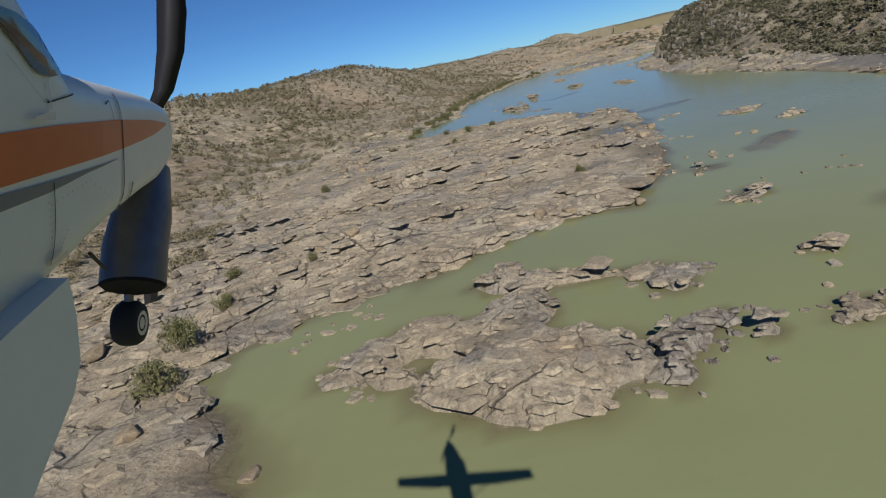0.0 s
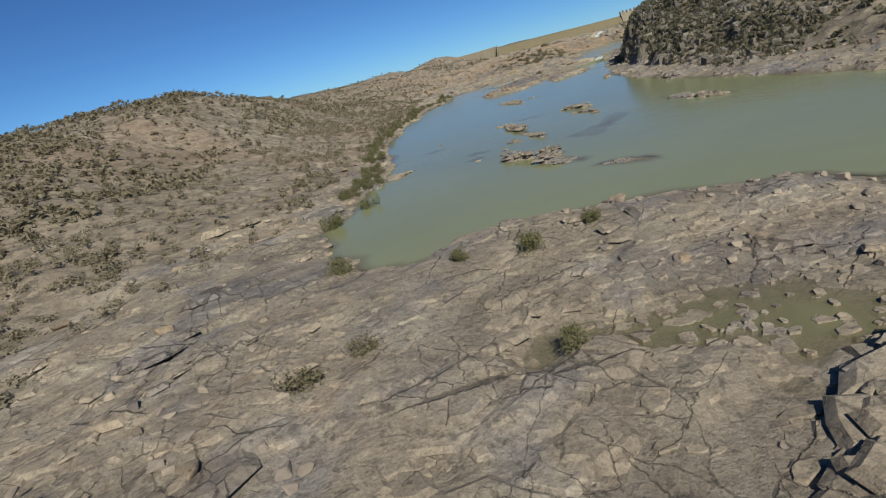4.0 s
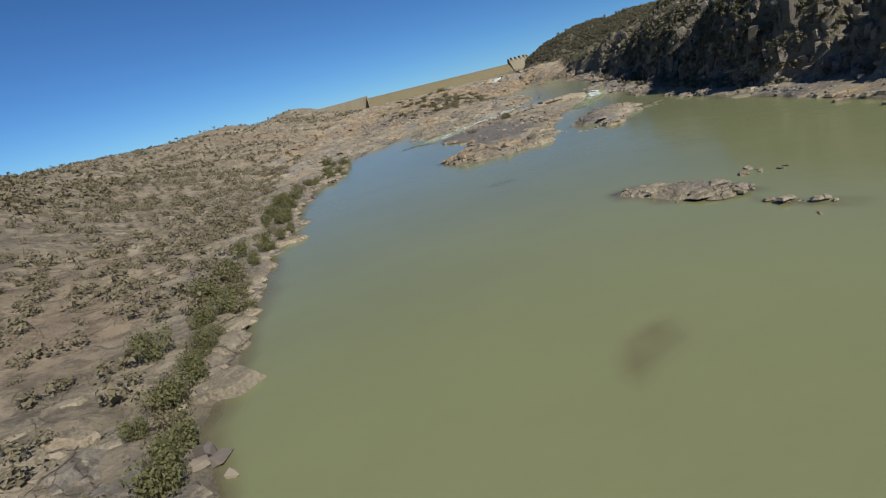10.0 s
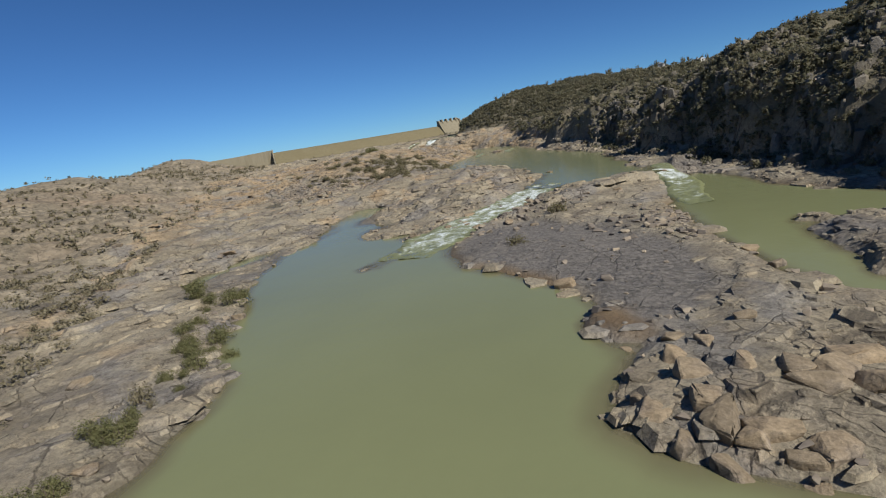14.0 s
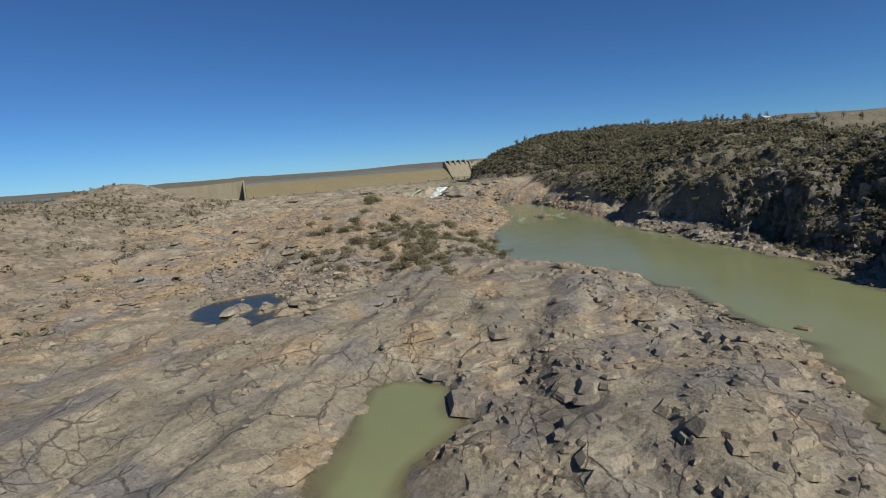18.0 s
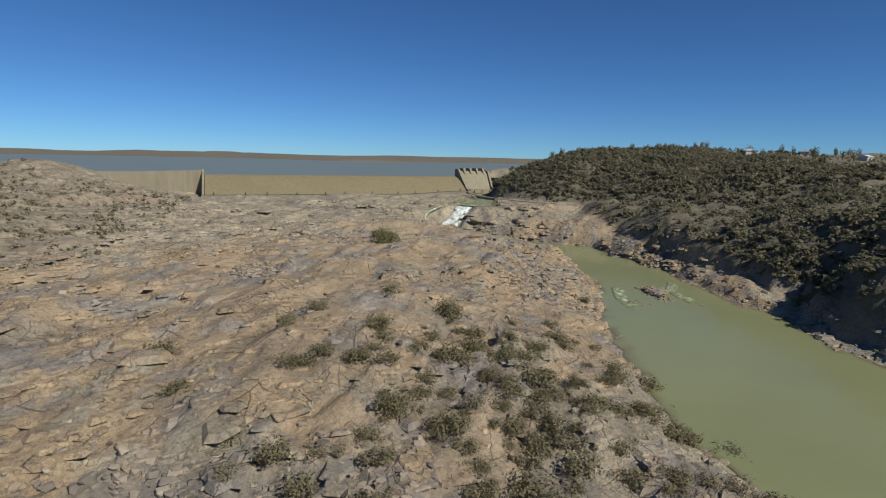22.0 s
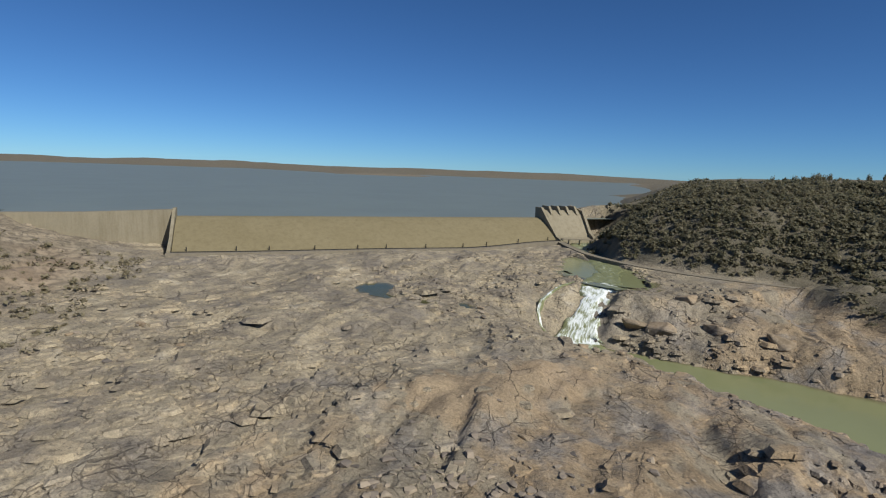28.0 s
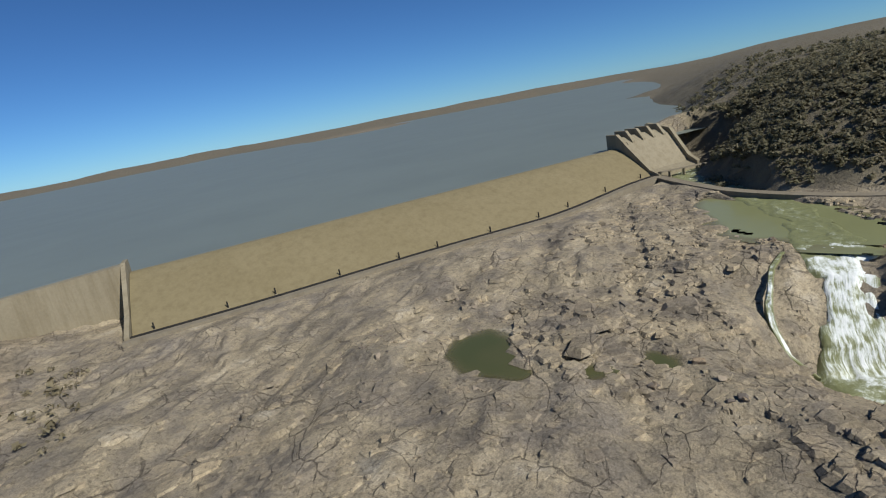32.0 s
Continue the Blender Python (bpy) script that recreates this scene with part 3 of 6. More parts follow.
def terrain(x, y):
    """Height of the ground and the masks of its surfaces."""
    wob = fbm(x, y, 0.09, 4, 3) * 3.2 + fbm(x, y, 0.5, 2, 8) * 0.6
    d_low, d_up, d_tail = signed(LOWER, x, y) + wob, signed(UPPER, x, y) + wob * 0.9, signed(TAIL_POOL, x, y) + wob * 0.5
    left, right = side(LEFT_LINE, x, y) + fbm(x, y, 0.02, 3, 31) * 8, -side(RIGHT_LINE, x, y) + fbm(x, y, 0.03, 4, 37) * 8 + (fbm(x, y, 0.06, 4, 38) * 9 - 2) * ease(300, 350, y) * ease(760, 700, y)
    # the rocky bed of the valley, stepping up towards the dam
    bed = np.interp(y + 0.15 * x, [-200, 100, 400, 560, 640, 680, 730, 780, 830, 880, 960, 1010, 1060, 1130, 3000],
                    [1.5, 1.5, 1.4, 1.5, 2.0, 3.2, 5.0, 7.5, 10.5, 13.0, 15.6, 16.2, 16.8, 17.2, 18])
    bed += 5.5 * gauss(x, y, 262, 752, 38) + 3.0 * gauss(x, y, 300, 800, 32) + 3.0 * gauss(x, y, 232, 630, 26) + 2.0 * gauss(x, y, 330, 828, 26)
    bed += 2.4 * gauss(x, y, 197, 592, 16)
    bed -= 3.0 * gauss(x, y, 200, 712, 26)
    wet = np.clip(gauss(x, y, 20, 184.5, 10.5) + gauss(x, y, 44, 180, 10) + gauss(x, y, 36, 112, 13) + gauss(x, y, 46, 150, 12), 0, 1)
    bed -= 1.5 * wet
    rough_bed = np.interp(y, [0, 90, 160, 230, 300, 560, 640, 820, 900], [0.9, 0.95, 0.9, 0.9, .6, 0.55, 0.8, 0.85, 0.75])
    r1, t1, e1 = blocks(x + wob * 0.35, y, 13, 1.9, STRIKE, 51)
    r2, t2, e2 = blocks(x, y + wob * 0.15, 5.0, 1.7, STRIKE + 0.3, 61)
    r3, t3, e3 = blocks(x, y, 2.2, 1.4, STRIKE - 0.5, 71)
    rough_bed = rough_bed * (1 - 0.45 * ease(150, 168, y) * ease(222, 205, y) * ease(28, 5, x))
    slabs = (r1 - 0.5) * 1.8 + t1 * 0.9 - 0.15 * ease(0.06, 0.0, e1) * ease(-0.2, 0.2, fbm(x, y, 0.05, 2, 93))
    broken = ease(-0.1, 0.35, fbm(x, y, 0.03, 3, 91) + 0.35 * gauss(x, y, 30, 150, 55) * ease(0, 30, x) + 0.3 * gauss(x, y, -10, 95, 30))
    rubble = ((r2 - 0.5) * 1.05 + t2 * 0.8 - 0.1 * ease(0.12, 0.0, e2)) * (0.12 + broken) + ((r3 - 0.5) * 0.9 + t3 * 0.5 - 0.05 * ease(0.2, 0, e3)) * (0.08 + 0.9 * broken)
    detail = (slabs + rubble) * rough_bed * (1 - 0.15 * wet)
    # swells of massive rock along the strike, weathered into low ledges
    cs, sn = math.cos(STRIKE), math.sin(STRIKE)
    swell = fbm((x * cs + y * sn) * 0.028 + wob * 0.02, (-x * sn + y * cs) * 0.075 + wob * 0.03, 1.0, 4, 113) * np.interp(y, [0, 60, 230, 300, 560, 600, 860, 960], [1.3, 2.0, 2.0, 0.8, 1.6, 4.2, 3.8, 2.6])
    tier = swell / 0.75
    detail = detail + 0.75 * (np.floor(tier) + ease(0.15, 0.6, tier - np.floor(tier))) * (1 - 0.8 * wet)
    land_d = np.minimum(np.minimum(d_low, d_up), d_tail)
    level = np.where(d_up < d_low, Z_UP, 0.0)
    blend = ease(-9, 9, np.minimum(d_low, d_up) - d_tail)
    level = np.where(land_d > 0, level * (1 - blend) + Z_TAIL * blend, np.where(d_tail < np.minimum(d_low, d_up), Z_TAIL, level))
    # banks: the bed falls to each pool's level near its edge, steeply along the gorge
    steep = np.interp(y, [0, 560, 640, 720, 900], [7.0, 7.0, 7.0, 9.0, 10.0])
    rise = 1 - np.exp(-np.maximum(land_d, 0) / steep)
    h = level + (np.maximum(bed - level, 0.6 - 1.2 * wet)) * rise + detail * (0.35 + 0.65 * rise) + 0.15
    under = level - 0.45 - 0.32 * np.maximum(-land_d, 0) + detail * 0.5
    h = np.where(land_d > 0, h, np.maximum(under, level - 4))
    # islands
    ragged = fbm(x, y, 0.2, 4, 77) * 0.85
    for cx, cy, a, b, turn, top in ISLANDS:
        near = (np.abs(x - cx) < a * 2.2) & (np.abs(y - cy) < a * 2.2)
        if near.any():
            o = oval(x[near], y[near], cx, cy, a, b, turn) + ragged[near]
            bump = (top * 0.85 + np.clip(detail[near], -1.2, 0.9) * (0.8 if top > 0 else 0.2)) * (1 - ease(0.7, 1.12, o)) - 1.6 * ease(0.9, 1.5, o) + 0.05
            h[near] = np.maximum(h[near], bump)
    # bar of stones below the first rapids
    bar = signed([(127, 494), (136, 508), (142, 533), (150, 546), (163, 552), (172, 545), (168, 520), (158, 503), (142, 492)], x, y) + wob * 0.4
    gravel = ease(2.0, -2.0, bar)
    h = h * (1 - gravel) + gravel * (0.5 + 0.05 * np.maximum(-bar, 0) + fbm(x, y, 0.5, 3, 19) * 0.15)
    # beach of stones on the right bank, far below the gorge
    beach = ease(0, 6, d_low) * ease(34, 16, right + 14) * (right > -25) * ease(60, 120, y) * ease(215, 175, y)
    gravel = np.maximum(gravel, beach)
    h = h * (1 - beach) + beach * (0.5 + 0.04 * np.maximum(d_low, 0))
    # left side: scrubby hills
    lh = np.maximum(left, 0)
    hill_l = 0.16 * np.minimum(lh, 70) + 0.06 * np.minimum(np.maximum(lh - 70, 0), 400)
    hill_l *= np.interp(y, [-200, 200, 450, 600, 800, 900, 1100], [1.3, 1.1, 1.0, 0.6, .7, 0.7, .6])
    hill_l += ease(10, 90, lh) * (24 * gauss(x, y, -70, 470, 90) + 22 * gauss(x, y, -170, 330, 95) + 16 * gauss(x, y, 0, 590, 100) + 8 * gauss(x, y, 150, 850, 90) + 10 * gauss(x, y, -120, 150, 90))
    gully = fbm(x, y, 0.022, 5, 41)
    hill_l += ease(5, 60, lh) * gully * 5.0
    # right side: cliffs, then a wooded hill
    rr = np.maximum(right, 0)
    tall = np.interp(y, [-200, 60, 170, 300, 380, 450, 540, 600, 660, 720, 800, 880, 960], [4, 4, 4, 5, 14, 23, 24, 18, 16, 13, 10, 8, 10])
    foot = np.interp(y, [-200, 170, 300, 400, 3000], [24, 24, 18, 2, 0])
    cr1, ct1, _ = blocks(x, y + wob, 11, 1.5, STRIKE + 0.9, 81)
    cliff = tall * (1 - np.exp(-np.maximum(rr - foot, 0) / np.interp(y, [0, 300, 380, 3000], [30, 20, 6, 7])))
    slope = np.interp(y, [-200, 300, 480, 560, 680, 860, 960, 1100], [0.30, 0.30, 0.32, 0.33, 0.30, 0.30, 0.34, 0.30])
    cap = np.interp(y, [-200, 100, 300, 520, 620, 720, 850, 960, 1040, 1150], [30, 30, 22, 20, 11, 27, 42, 42, 25, 6])
    up = cap * (1 - np.exp(-slope * np.maximum(rr - foot - 6, 0) / np.maximum(cap, 1)))
    rough_r = ease(0, 14, rr - foot)
    hill_r = cliff + up + rough_r * (fbm(x, y, 0.035, 5, 47) * 5.0 + ((cr1 - 0.5) * 2.6 + ct1 * 1.4 + fbm(x, y, 0.13, 4, 46) * 3.5) * np.interp(y, [300, 420, 700, 900], [0.3, 1, 1, 0.4]))
    # level bench that carries the road, and the steep wooded hill above it
    road = -side(ROAD, x, y)
    rz = np.interp(y, [690, 735, 767, 812, 850, 880, 909, 938, 966], [20.1, 19.1, 18.5, 18.2, 18.0, 18.2, 18.4, 18.8, 19.4])
    north = ease(700, 770, y)
    hr = np.maximum(hill_r, 0) * ease(0, 3, rr)
    below = tall * (1 - np.exp(-rr / 8.0)) + rough_r * ((cr1 - 0.5) * 3.0 + fbm(x, y, 0.05, 4, 48) * 2.0) * ease(26, 6, -road) 
    below = below * ease(0, 3, rr)
    ramp = np.maximum(rz - 2 - h - below, 0) * ease(-38, -4, road) * ease(0, 10, rr)
    rd = np.maximum(road - 5 + fbm(x, y, 0.03, 4, 49) * 4, 0)
    above = np.interp(y, [760, 900], [35, 41]) * (1 - np.exp(-1.0 * rd / 40)) + ease(0, 20, rd) * fbm(x, y, 0.035, 5, 47) * 5
    above *= np.interp(y - 0.25 * (x - 560), [690, 960, 990, 1040], [1, 1, 0.75, 0.25])
    h_n = np.where(road > 0, rz + above, h + below + ramp)
    h = (h + hill_l + hr) * (1 - north) + north * (h_n + hill_l)
    k = ease(8.0, 3.5, np.abs(road)) * ease(690, 760, y) * (y < 968) * (x < 560)
    h = h * (1 - k) + k * rz
    # low ground where the lake lies, and the far shore
    s = (x - DAM_A.x) * DAM_N.x + (y - DAM_A.y) * DAM_N.y
    u = (x - DAM_A.x) * DAM_U.x + (y - DAM_A.y) * DAM_U.y
    lake = ease(-2, -14, s) * ease(-60, -10, u + np.maximum(-s, 0) * 1.4) * ease(244, 226, u - np.maximum(-s - 20, 0) * 0.8)
    far = np.hypot(x - 300, y - 850)
    h = h * (1 - lake) + lake * 8
    shore = ease(2300, 3100, far + fbm(x, y, 0.0012, 4, 5) * 800) * lake
    h = h + shore * (30 + 42 * (0.5 + 0.5 * fbm(x, y, 0.0013, 3, 15)) + 8 * fbm(x, y, 0.006, 3, 16))
    h = h + lake * (38 * gauss(x, y, 1600, 2480, 330) + 27 * gauss(x, y, 1010, 1260, 75) + 27 * gauss(x, y, 910, 1180, 60) + 27 * gauss(x, y, 905, 1765, 60) + 26 * gauss(x, y, 1000, 1790, 70) + 25 * gauss(x, y, 820, 1960, 60))
    rim = ease(700, 1800, far) * (1 - lake)
    h = h + rim * (8 + 20 * fbm(x, y, 0.0016, 4, 25))
    h = h + 15 * gauss(u, s, -100, 12, 42)
    flank = (u > 230) & (s < 12) & (s > -24)
    h = np.where(flank, np.maximum(h, 19 + 14.5 * ease(10, -3, s) + 0.25 * np.clip(u - 231, 0, 20)), h)
    # level strip at the dam's foot
    strip_k = ease(46, 33, s) * (s > 0) * ease(-30, -6, u) * ease(206, 196, u)
    h = h * (1 - strip_k) + strip_k * (16.9 + 1.6 * ease(135, 202, u) + 0.12 * np.clip(detail, -1.5, 1.5))
    # under the dam
    body = ease(3, -4, s - 23) * (s > -16) * (u > -4) * (u < 262)
    h = np.where(body > 0, np.minimum(h, 15.0), h)
    # ponds in hollows of the rock
    for cx, cy, a, b, turn, lvl, _ in PONDS:
        near = (np.abs(x - cx) < a * 3 + 9) & (np.abs(y - cy) < a * 3 + 9)
        if near.any():
            o = oval(x[near], y[near], cx, cy, a, b, turn) + ragged[near] * 0.5
            k = ease(1.25, 0.8, o)
            h[near] = h[near] * (1 - k) + k * (lvl - 0.75 + detail[near] * 0.2)
            ring = ease(2.2, 1.3, o) * (1 - k)
            h[near] = h[near] * (1 - 0.8 * ring) + 0.8 * ring * (lvl + 0.25 + 0.25 * detail[near])
    for cx, cy, a, b, turn, top in ISLETS:
        near = (np.abs(x - cx) < a * 2) & (np.abs(y - cy) < a * 2)
        if near.any():
            o = oval(x[near], y[near], cx, cy, a, b, turn) + ragged[near] * 0.4
            h[near] = np.maximum(h[near], PONDS[0][5] - 0.6 + (top + 0.6 + 0.3 * detail[near]) * ease(1.15, 0.75, o) if PONDS else h[near])
    # beds of the rapids and falls
    for half, line in RAPIDS:
        lx0, lx1 = min(p[0] for p in line) - 20, max(p[0] for p in line) + 20
        ly0, ly1 = min(p[1] for p in line) - 20, max(p[1] for p in line) + 20
        near = (x > lx0) & (x < lx1) & (y > ly0) & (y < ly1)
        if near.any():
            px, py, best, lz = x[near], y[near], np.full(near.sum(), 1e9), np.zeros(near.sum())
            for (x0, y0, z0), (x1, y1, z1) in zip(line[:-1], line[1:]):
                dx, dy = x1 - x0, y1 - y0
                q = np.clip(((px - x0) * dx + (py - y0) * dy) / (dx * dx + dy * dy), 0, 1)
                d = np.hypot(px - x0 - q * dx, py - y0 - q * dy)
                lz = np.where(d < best, z0 + q * (z1 - z0), lz)
                best = np.minimum(best, d)
            k = ease(half * 1.25 + 1.0, half * 0.8, best)
            h[near] = np.where(k > 0, np.minimum(h[near], h[near] * (1 - k) + k * (lz - 0.5)), h[near])
    for half, floor, line in TRENCHES:
        cx, cy = line[0]
        near = (np.abs(x - cx) < 45) & (np.abs(y - cy) < 45)
        if near.any():
            px, py = x[near], y[near]
            away = np.abs(side(line, px, py)) + 0.5 * fbm(px, py, 0.4, 2, 63) * half
            k = ease(half + 2.4, half * 0.5, away)
            h[near] = np.minimum(h[near], h[near] * (1 - k) + k * floor)
    right = np.where(y > 720, np.maximum(right, road - 2), right)
    soil = np.clip(ease(0, 22, left + 15 * ease(240, 290, y) * ease(600, 540, y)) + ease(4, 26, right) * 0.85 + ease(1300, 1900, far), 0, 1)
    scrub_flat = gauss(x, y, 250, 728, 26) * 0.45
    soil = np.clip(np.maximum(soil, scrub_flat) + fbm(x, y, 0.08, 4, 99) * 0.25 * (soil > 0.02), 0, 1)
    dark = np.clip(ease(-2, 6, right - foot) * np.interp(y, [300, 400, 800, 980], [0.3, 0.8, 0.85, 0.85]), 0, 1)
    dark = np.maximum(dark, 0.75 * ease(1500, 2300, far))
    wl = ease(0.7, 0.1, h - level) * ease(-6, 2, land_d + 4) * ease(9, 4, land_d) * ease(-0.3, 0.2, fbm(x, y, 0.07, 3, 57))
    dark = np.maximum(dark, 0.55 * wl * (y < 640))
    dark = np.maximum(dark, 0.15 * ease(0.0, 0.25, fbm(x, y, 0.04, 4, 58)) * (y > 560) * (right < 0) * (left < 0))
    dark = np.maximum(dark, 0.38 * ease(-0.2, 0.2, fbm(x, y, 0.06, 4, 59)) * gauss(x, y, 42, 178, 34) * (right < 0))
    silt = ease(3.0, -1.0, np.abs(d_low + 2.0) - 1.5) * ease(0.0, 0.25, fbm(x, y, 0.02, 3, 55)) * (y < 560)
    slab = np.zeros(x.shape)
    for cx, cy, a, b, turn in OCHRE:
        near = (np.abs(x - cx) < a * 2) & (np.abs(y - cy) < a * 2)
        if near.any():
            slab[near] = np.maximum(slab[near], ease(1.1, 0.85, oval(x[near], y[near], cx, cy, a, b, turn) + ragged[near] * 0.7))
    return h, soil * (1 - gravel) * (1 - 0.8 * slab), gravel, dark * (1 - 0.7 * slab), silt, slab, np.minimum(d_low, np.minimum(d_up, d_tail))


def steps(lo, hi, step, far_lo, far_hi, growth=1.16):
    mid = list(np.arange(lo, hi, step))
    d, v = step, lo
    before = []
    while v > far_lo:
        d *= growth
        v -= d
        before.append(v)
    d, v = step, mid[-1]
    after = []
    while v < far_hi:
        d *= growth
        v += d
        after.append(v)
    return np.array(before[::-1] + mid + after)


def sheet(name, x, y, z, material, masks=None, keep=None, smooth=True):
    """A grid of points as one mesh; keep: which cells stay."""
    n, m = x.shape
    idx = np.arange(n * m).reshape(n, m)
    quads = np.stack([idx[:-1, :-1], idx[1:, :-1], idx[1:, 1:], idx[:-1, 1:]], -1).reshape(-1, 4)
    if keep is not None:
        quads = quads[keep.reshape(-1)]
    used, flat = np.unique(quads, return_inverse=True)
    quads = flat.reshape(-1, 4)
    co = np.stack([x.ravel(), y.ravel(), z.ravel()], -1)[used]
    me = bpy.data.meshes.new(name)
    me.vertices.add(len(co))
    me.vertices.foreach_set("co", co.astype(np.float32).ravel())
    me.loops.add(quads.size)
    me.loops.foreach_set("vertex_index", quads.astype(np.int32).ravel())
    me.polygons.add(len(quads))
    me.polygons.foreach_set("loop_start", np.arange(0, quads.size, 4, dtype=np.int32))
    me.polygons.foreach_set("use_smooth", np.full(len(quads), smooth))
    for key, v in (masks or {}).items():
        a = me.attributes.new(key, "FLOAT", "POINT")
        a.data.foreach_set("value", v.ravel()[used].astype(np.float32))
    me.update(calc_edges=True)
    me.materials.append(material)
    return new(name, me)


AXIS = math.atan2(0.338, 0.941)


def to_world(a, b):
    """a: metres up the valley, b: metres to its right."""
    return a * math.sin(AXIS) + b * math.cos(AXIS), a * math.cos(AXIS) - b * math.sin(AXIS)


STEP = 0.96
ga, gb = np.meshgrid(steps(-20, 1150, STEP, -900, 4300), steps(-128, 165, STEP, -3500, 3500), indexing="ij")
gx, gy = to_world(ga, gb)
# each pond takes the level of the hollow that it fills
dry_ponds, PONDS = PONDS, []
levels = [float(np.percentile(terrain(p[0] + p[2] * np.cos(np.linspace(0, 6, 40)), p[1] + p[2] * np.sin(np.linspace(0, 6, 40)))[0], 30)) - 0.1 for p in dry_ponds]
PONDS = [(*p[:5], lvl, p[6]) for p, lvl in zip(dry_ponds, levels)]
gh, soil, gravel, dark, silt, slab, _ = terrain(gx, gy)
soft = gh.copy()
soft[1:-1, 1:-1] = (4 * gh[1:-1, 1:-1] + 2 * (gh[:-2, 1:-1] + gh[2:, 1:-1] + gh[1:-1, :-2] + gh[1:-1, 2:]) + gh[:-2, :-2] + gh[2:, 2:] + gh[:-2, 2:] + gh[2:, :-2]) / 16
gh = 0.1 * gh + 0.9 * soft
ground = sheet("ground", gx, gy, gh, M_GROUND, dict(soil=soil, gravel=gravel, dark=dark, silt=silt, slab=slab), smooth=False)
tagged(ground, "jointed tan and grey granite bed, gravel bars and dry scrubby hills", "ground", kind="structure")


def grid_z(x, y):
    """Quick height from the ground's own grid."""
    a = x * math.sin(AXIS) + y * math.cos(AXIS)
    b = x * math.cos(AXIS) - y * math.sin(AXIS)
    i, j = np.searchsorted(ga[:, 0], a) - 1, np.searchsorted(gb[0], b) - 1
    i, j = np.clip(i, 0, ga.shape[0] - 2), np.clip(j, 0, gb.shape[1] - 2)
    fa, fb = (a - ga[i, 0]) / (ga[i + 1, 0] - ga[i, 0]), (b - gb[0, j]) / (gb[0, j + 1] - gb[0, j])
    return (gh[i, j] * (1 - fa) + gh[i + 1, j] * fa) * (1 - fb) + (gh[i, j + 1] * (1 - fa) + gh[i + 1, j + 1] * fa) * fb


def pool(name, poly, level, material, label, step=1.6, grow=5.0):
    p = np.array(poly, float)
    xs, ys = np.arange(p[:, 0].min() - grow, p[:, 0].max() + grow, step), np.arange(p[:, 1].min() - grow, p[:, 1].max() + grow, step)
    wx, wy = np.meshgrid(xs, ys, indexing="ij")
    d = signed(poly, wx, wy)
    z = np.full(wx.shape, level)
    depth = np.clip(level - grid_z(wx, wy), 0, 4) / 2.0
    k = (d < grow) & ~((d > -2.5) & (level - grid_z(wx, wy) > 1.5) & (level > 10))
    keep = k[:-1, :-1] & k[1:, 1:] & k[1:, :-1] & k[:-1, 1:]
    ob = sheet(name, wx, wy, z, material, dict(depth=depth), keep)
    return tagged(ob, label, "water", kind="structure")


pool("water", LOWER, 0.0, M_WATER, "still murky olive-green river pool between rocks", step=2.2, grow=46)
pool("water", UPPER, Z_UP, M_WATER, "murky green gorge pool beside dark cliffs", grow=4)
pool("water", TAIL_POOL, Z_TAIL, M_WATER, "green pool at the foot of the dam", step=1.0, grow=4)
for cx, cy, a, b, turn, lvl, kind in PONDS:
    c, s = math.cos(radians(turn)), math.sin(radians(turn))
    ring = [(cx + a * 1.0 * math.cos(q) * c - b * 1.0 * math.sin(q) * s, cy + a * 1.0 * math.cos(q) * s + b * 1.0 * math.sin(q) * c) for q in np.linspace(0, 6.283, 17)[:-1]]
    pool("pond_water", ring, lvl, M_POND if kind == "dark" else M_GREENPOND, "dark still pond in a rock hollow" if kind == "dark" else "small green pond in a rock hollow", step=0.8, grow=2.5)
la = np.array(sorted(set(np.round(np.concatenate([np.linspace(7.5, 200, 20), np.geomspace(200, 3600, 30)]), 2))))
lb = np.concatenate([-np.geomspace(2600, 60, 24), np.linspace(-40, 235, 12), 235 + np.geomspace(20, 3600, 28)])
LA, LB = np.meshgrid(la, lb, indexing="ij")
lx, ly = DAM_A.x - DAM_N.x * LA + DAM_U.x * LB, DAM_A.y - DAM_N.y * LA + DAM_U.y * LB
lake_depth = np.full(lx.shape, 1.0)
ok = (LB > -45 - LA * 1.4)
lake = sheet("water", lx, ly, np.full(lx.shape, Z_LAKE - 0.0), M_LAKE, dict(depth=lake_depth), (ok[:-1, :-1] & ok[1:, 1:]))
tagged(lake, "wide grey-blue reservoir held behind the dam", "lake", kind="structure")


# ---- mesh helpers ----
def part(name, bm, material, parent=None, label="", smooth=False):
    me = bpy.data.meshes.new(name)
    bm.to_mesh(me)
    bm.free()
    if smooth:
        me.polygons.foreach_set("use_smooth", np.ones(len(me.polygons), bool))
    me.materials.append(material)
    ob = new(name, me)
    if parent is not None:
        ob.parent = parent
    if label:
        ob["label"] = label
    return ob


def loft(rings, closed=True, caps=True):
    """A skin through rings of equal length."""
    bm = bmesh.new()
    vs = [[bm.verts.new(p) for p in r] for r in rings]
    n = len(rings[0])
    for r0, r1 in zip(vs[:-1], vs[1:]):
        for i in range(n if closed else n - 1):
            bm.faces.new((r0[i], r0[(i + 1) % n], r1[(i + 1) % n], r1[i]))
    if caps and closed:
        bm.faces.new(vs[0][::-1])
        bm.faces.new(vs[-1])
    bmesh.ops.recalc_face_normals(bm, faces=bm.faces)
    return bm


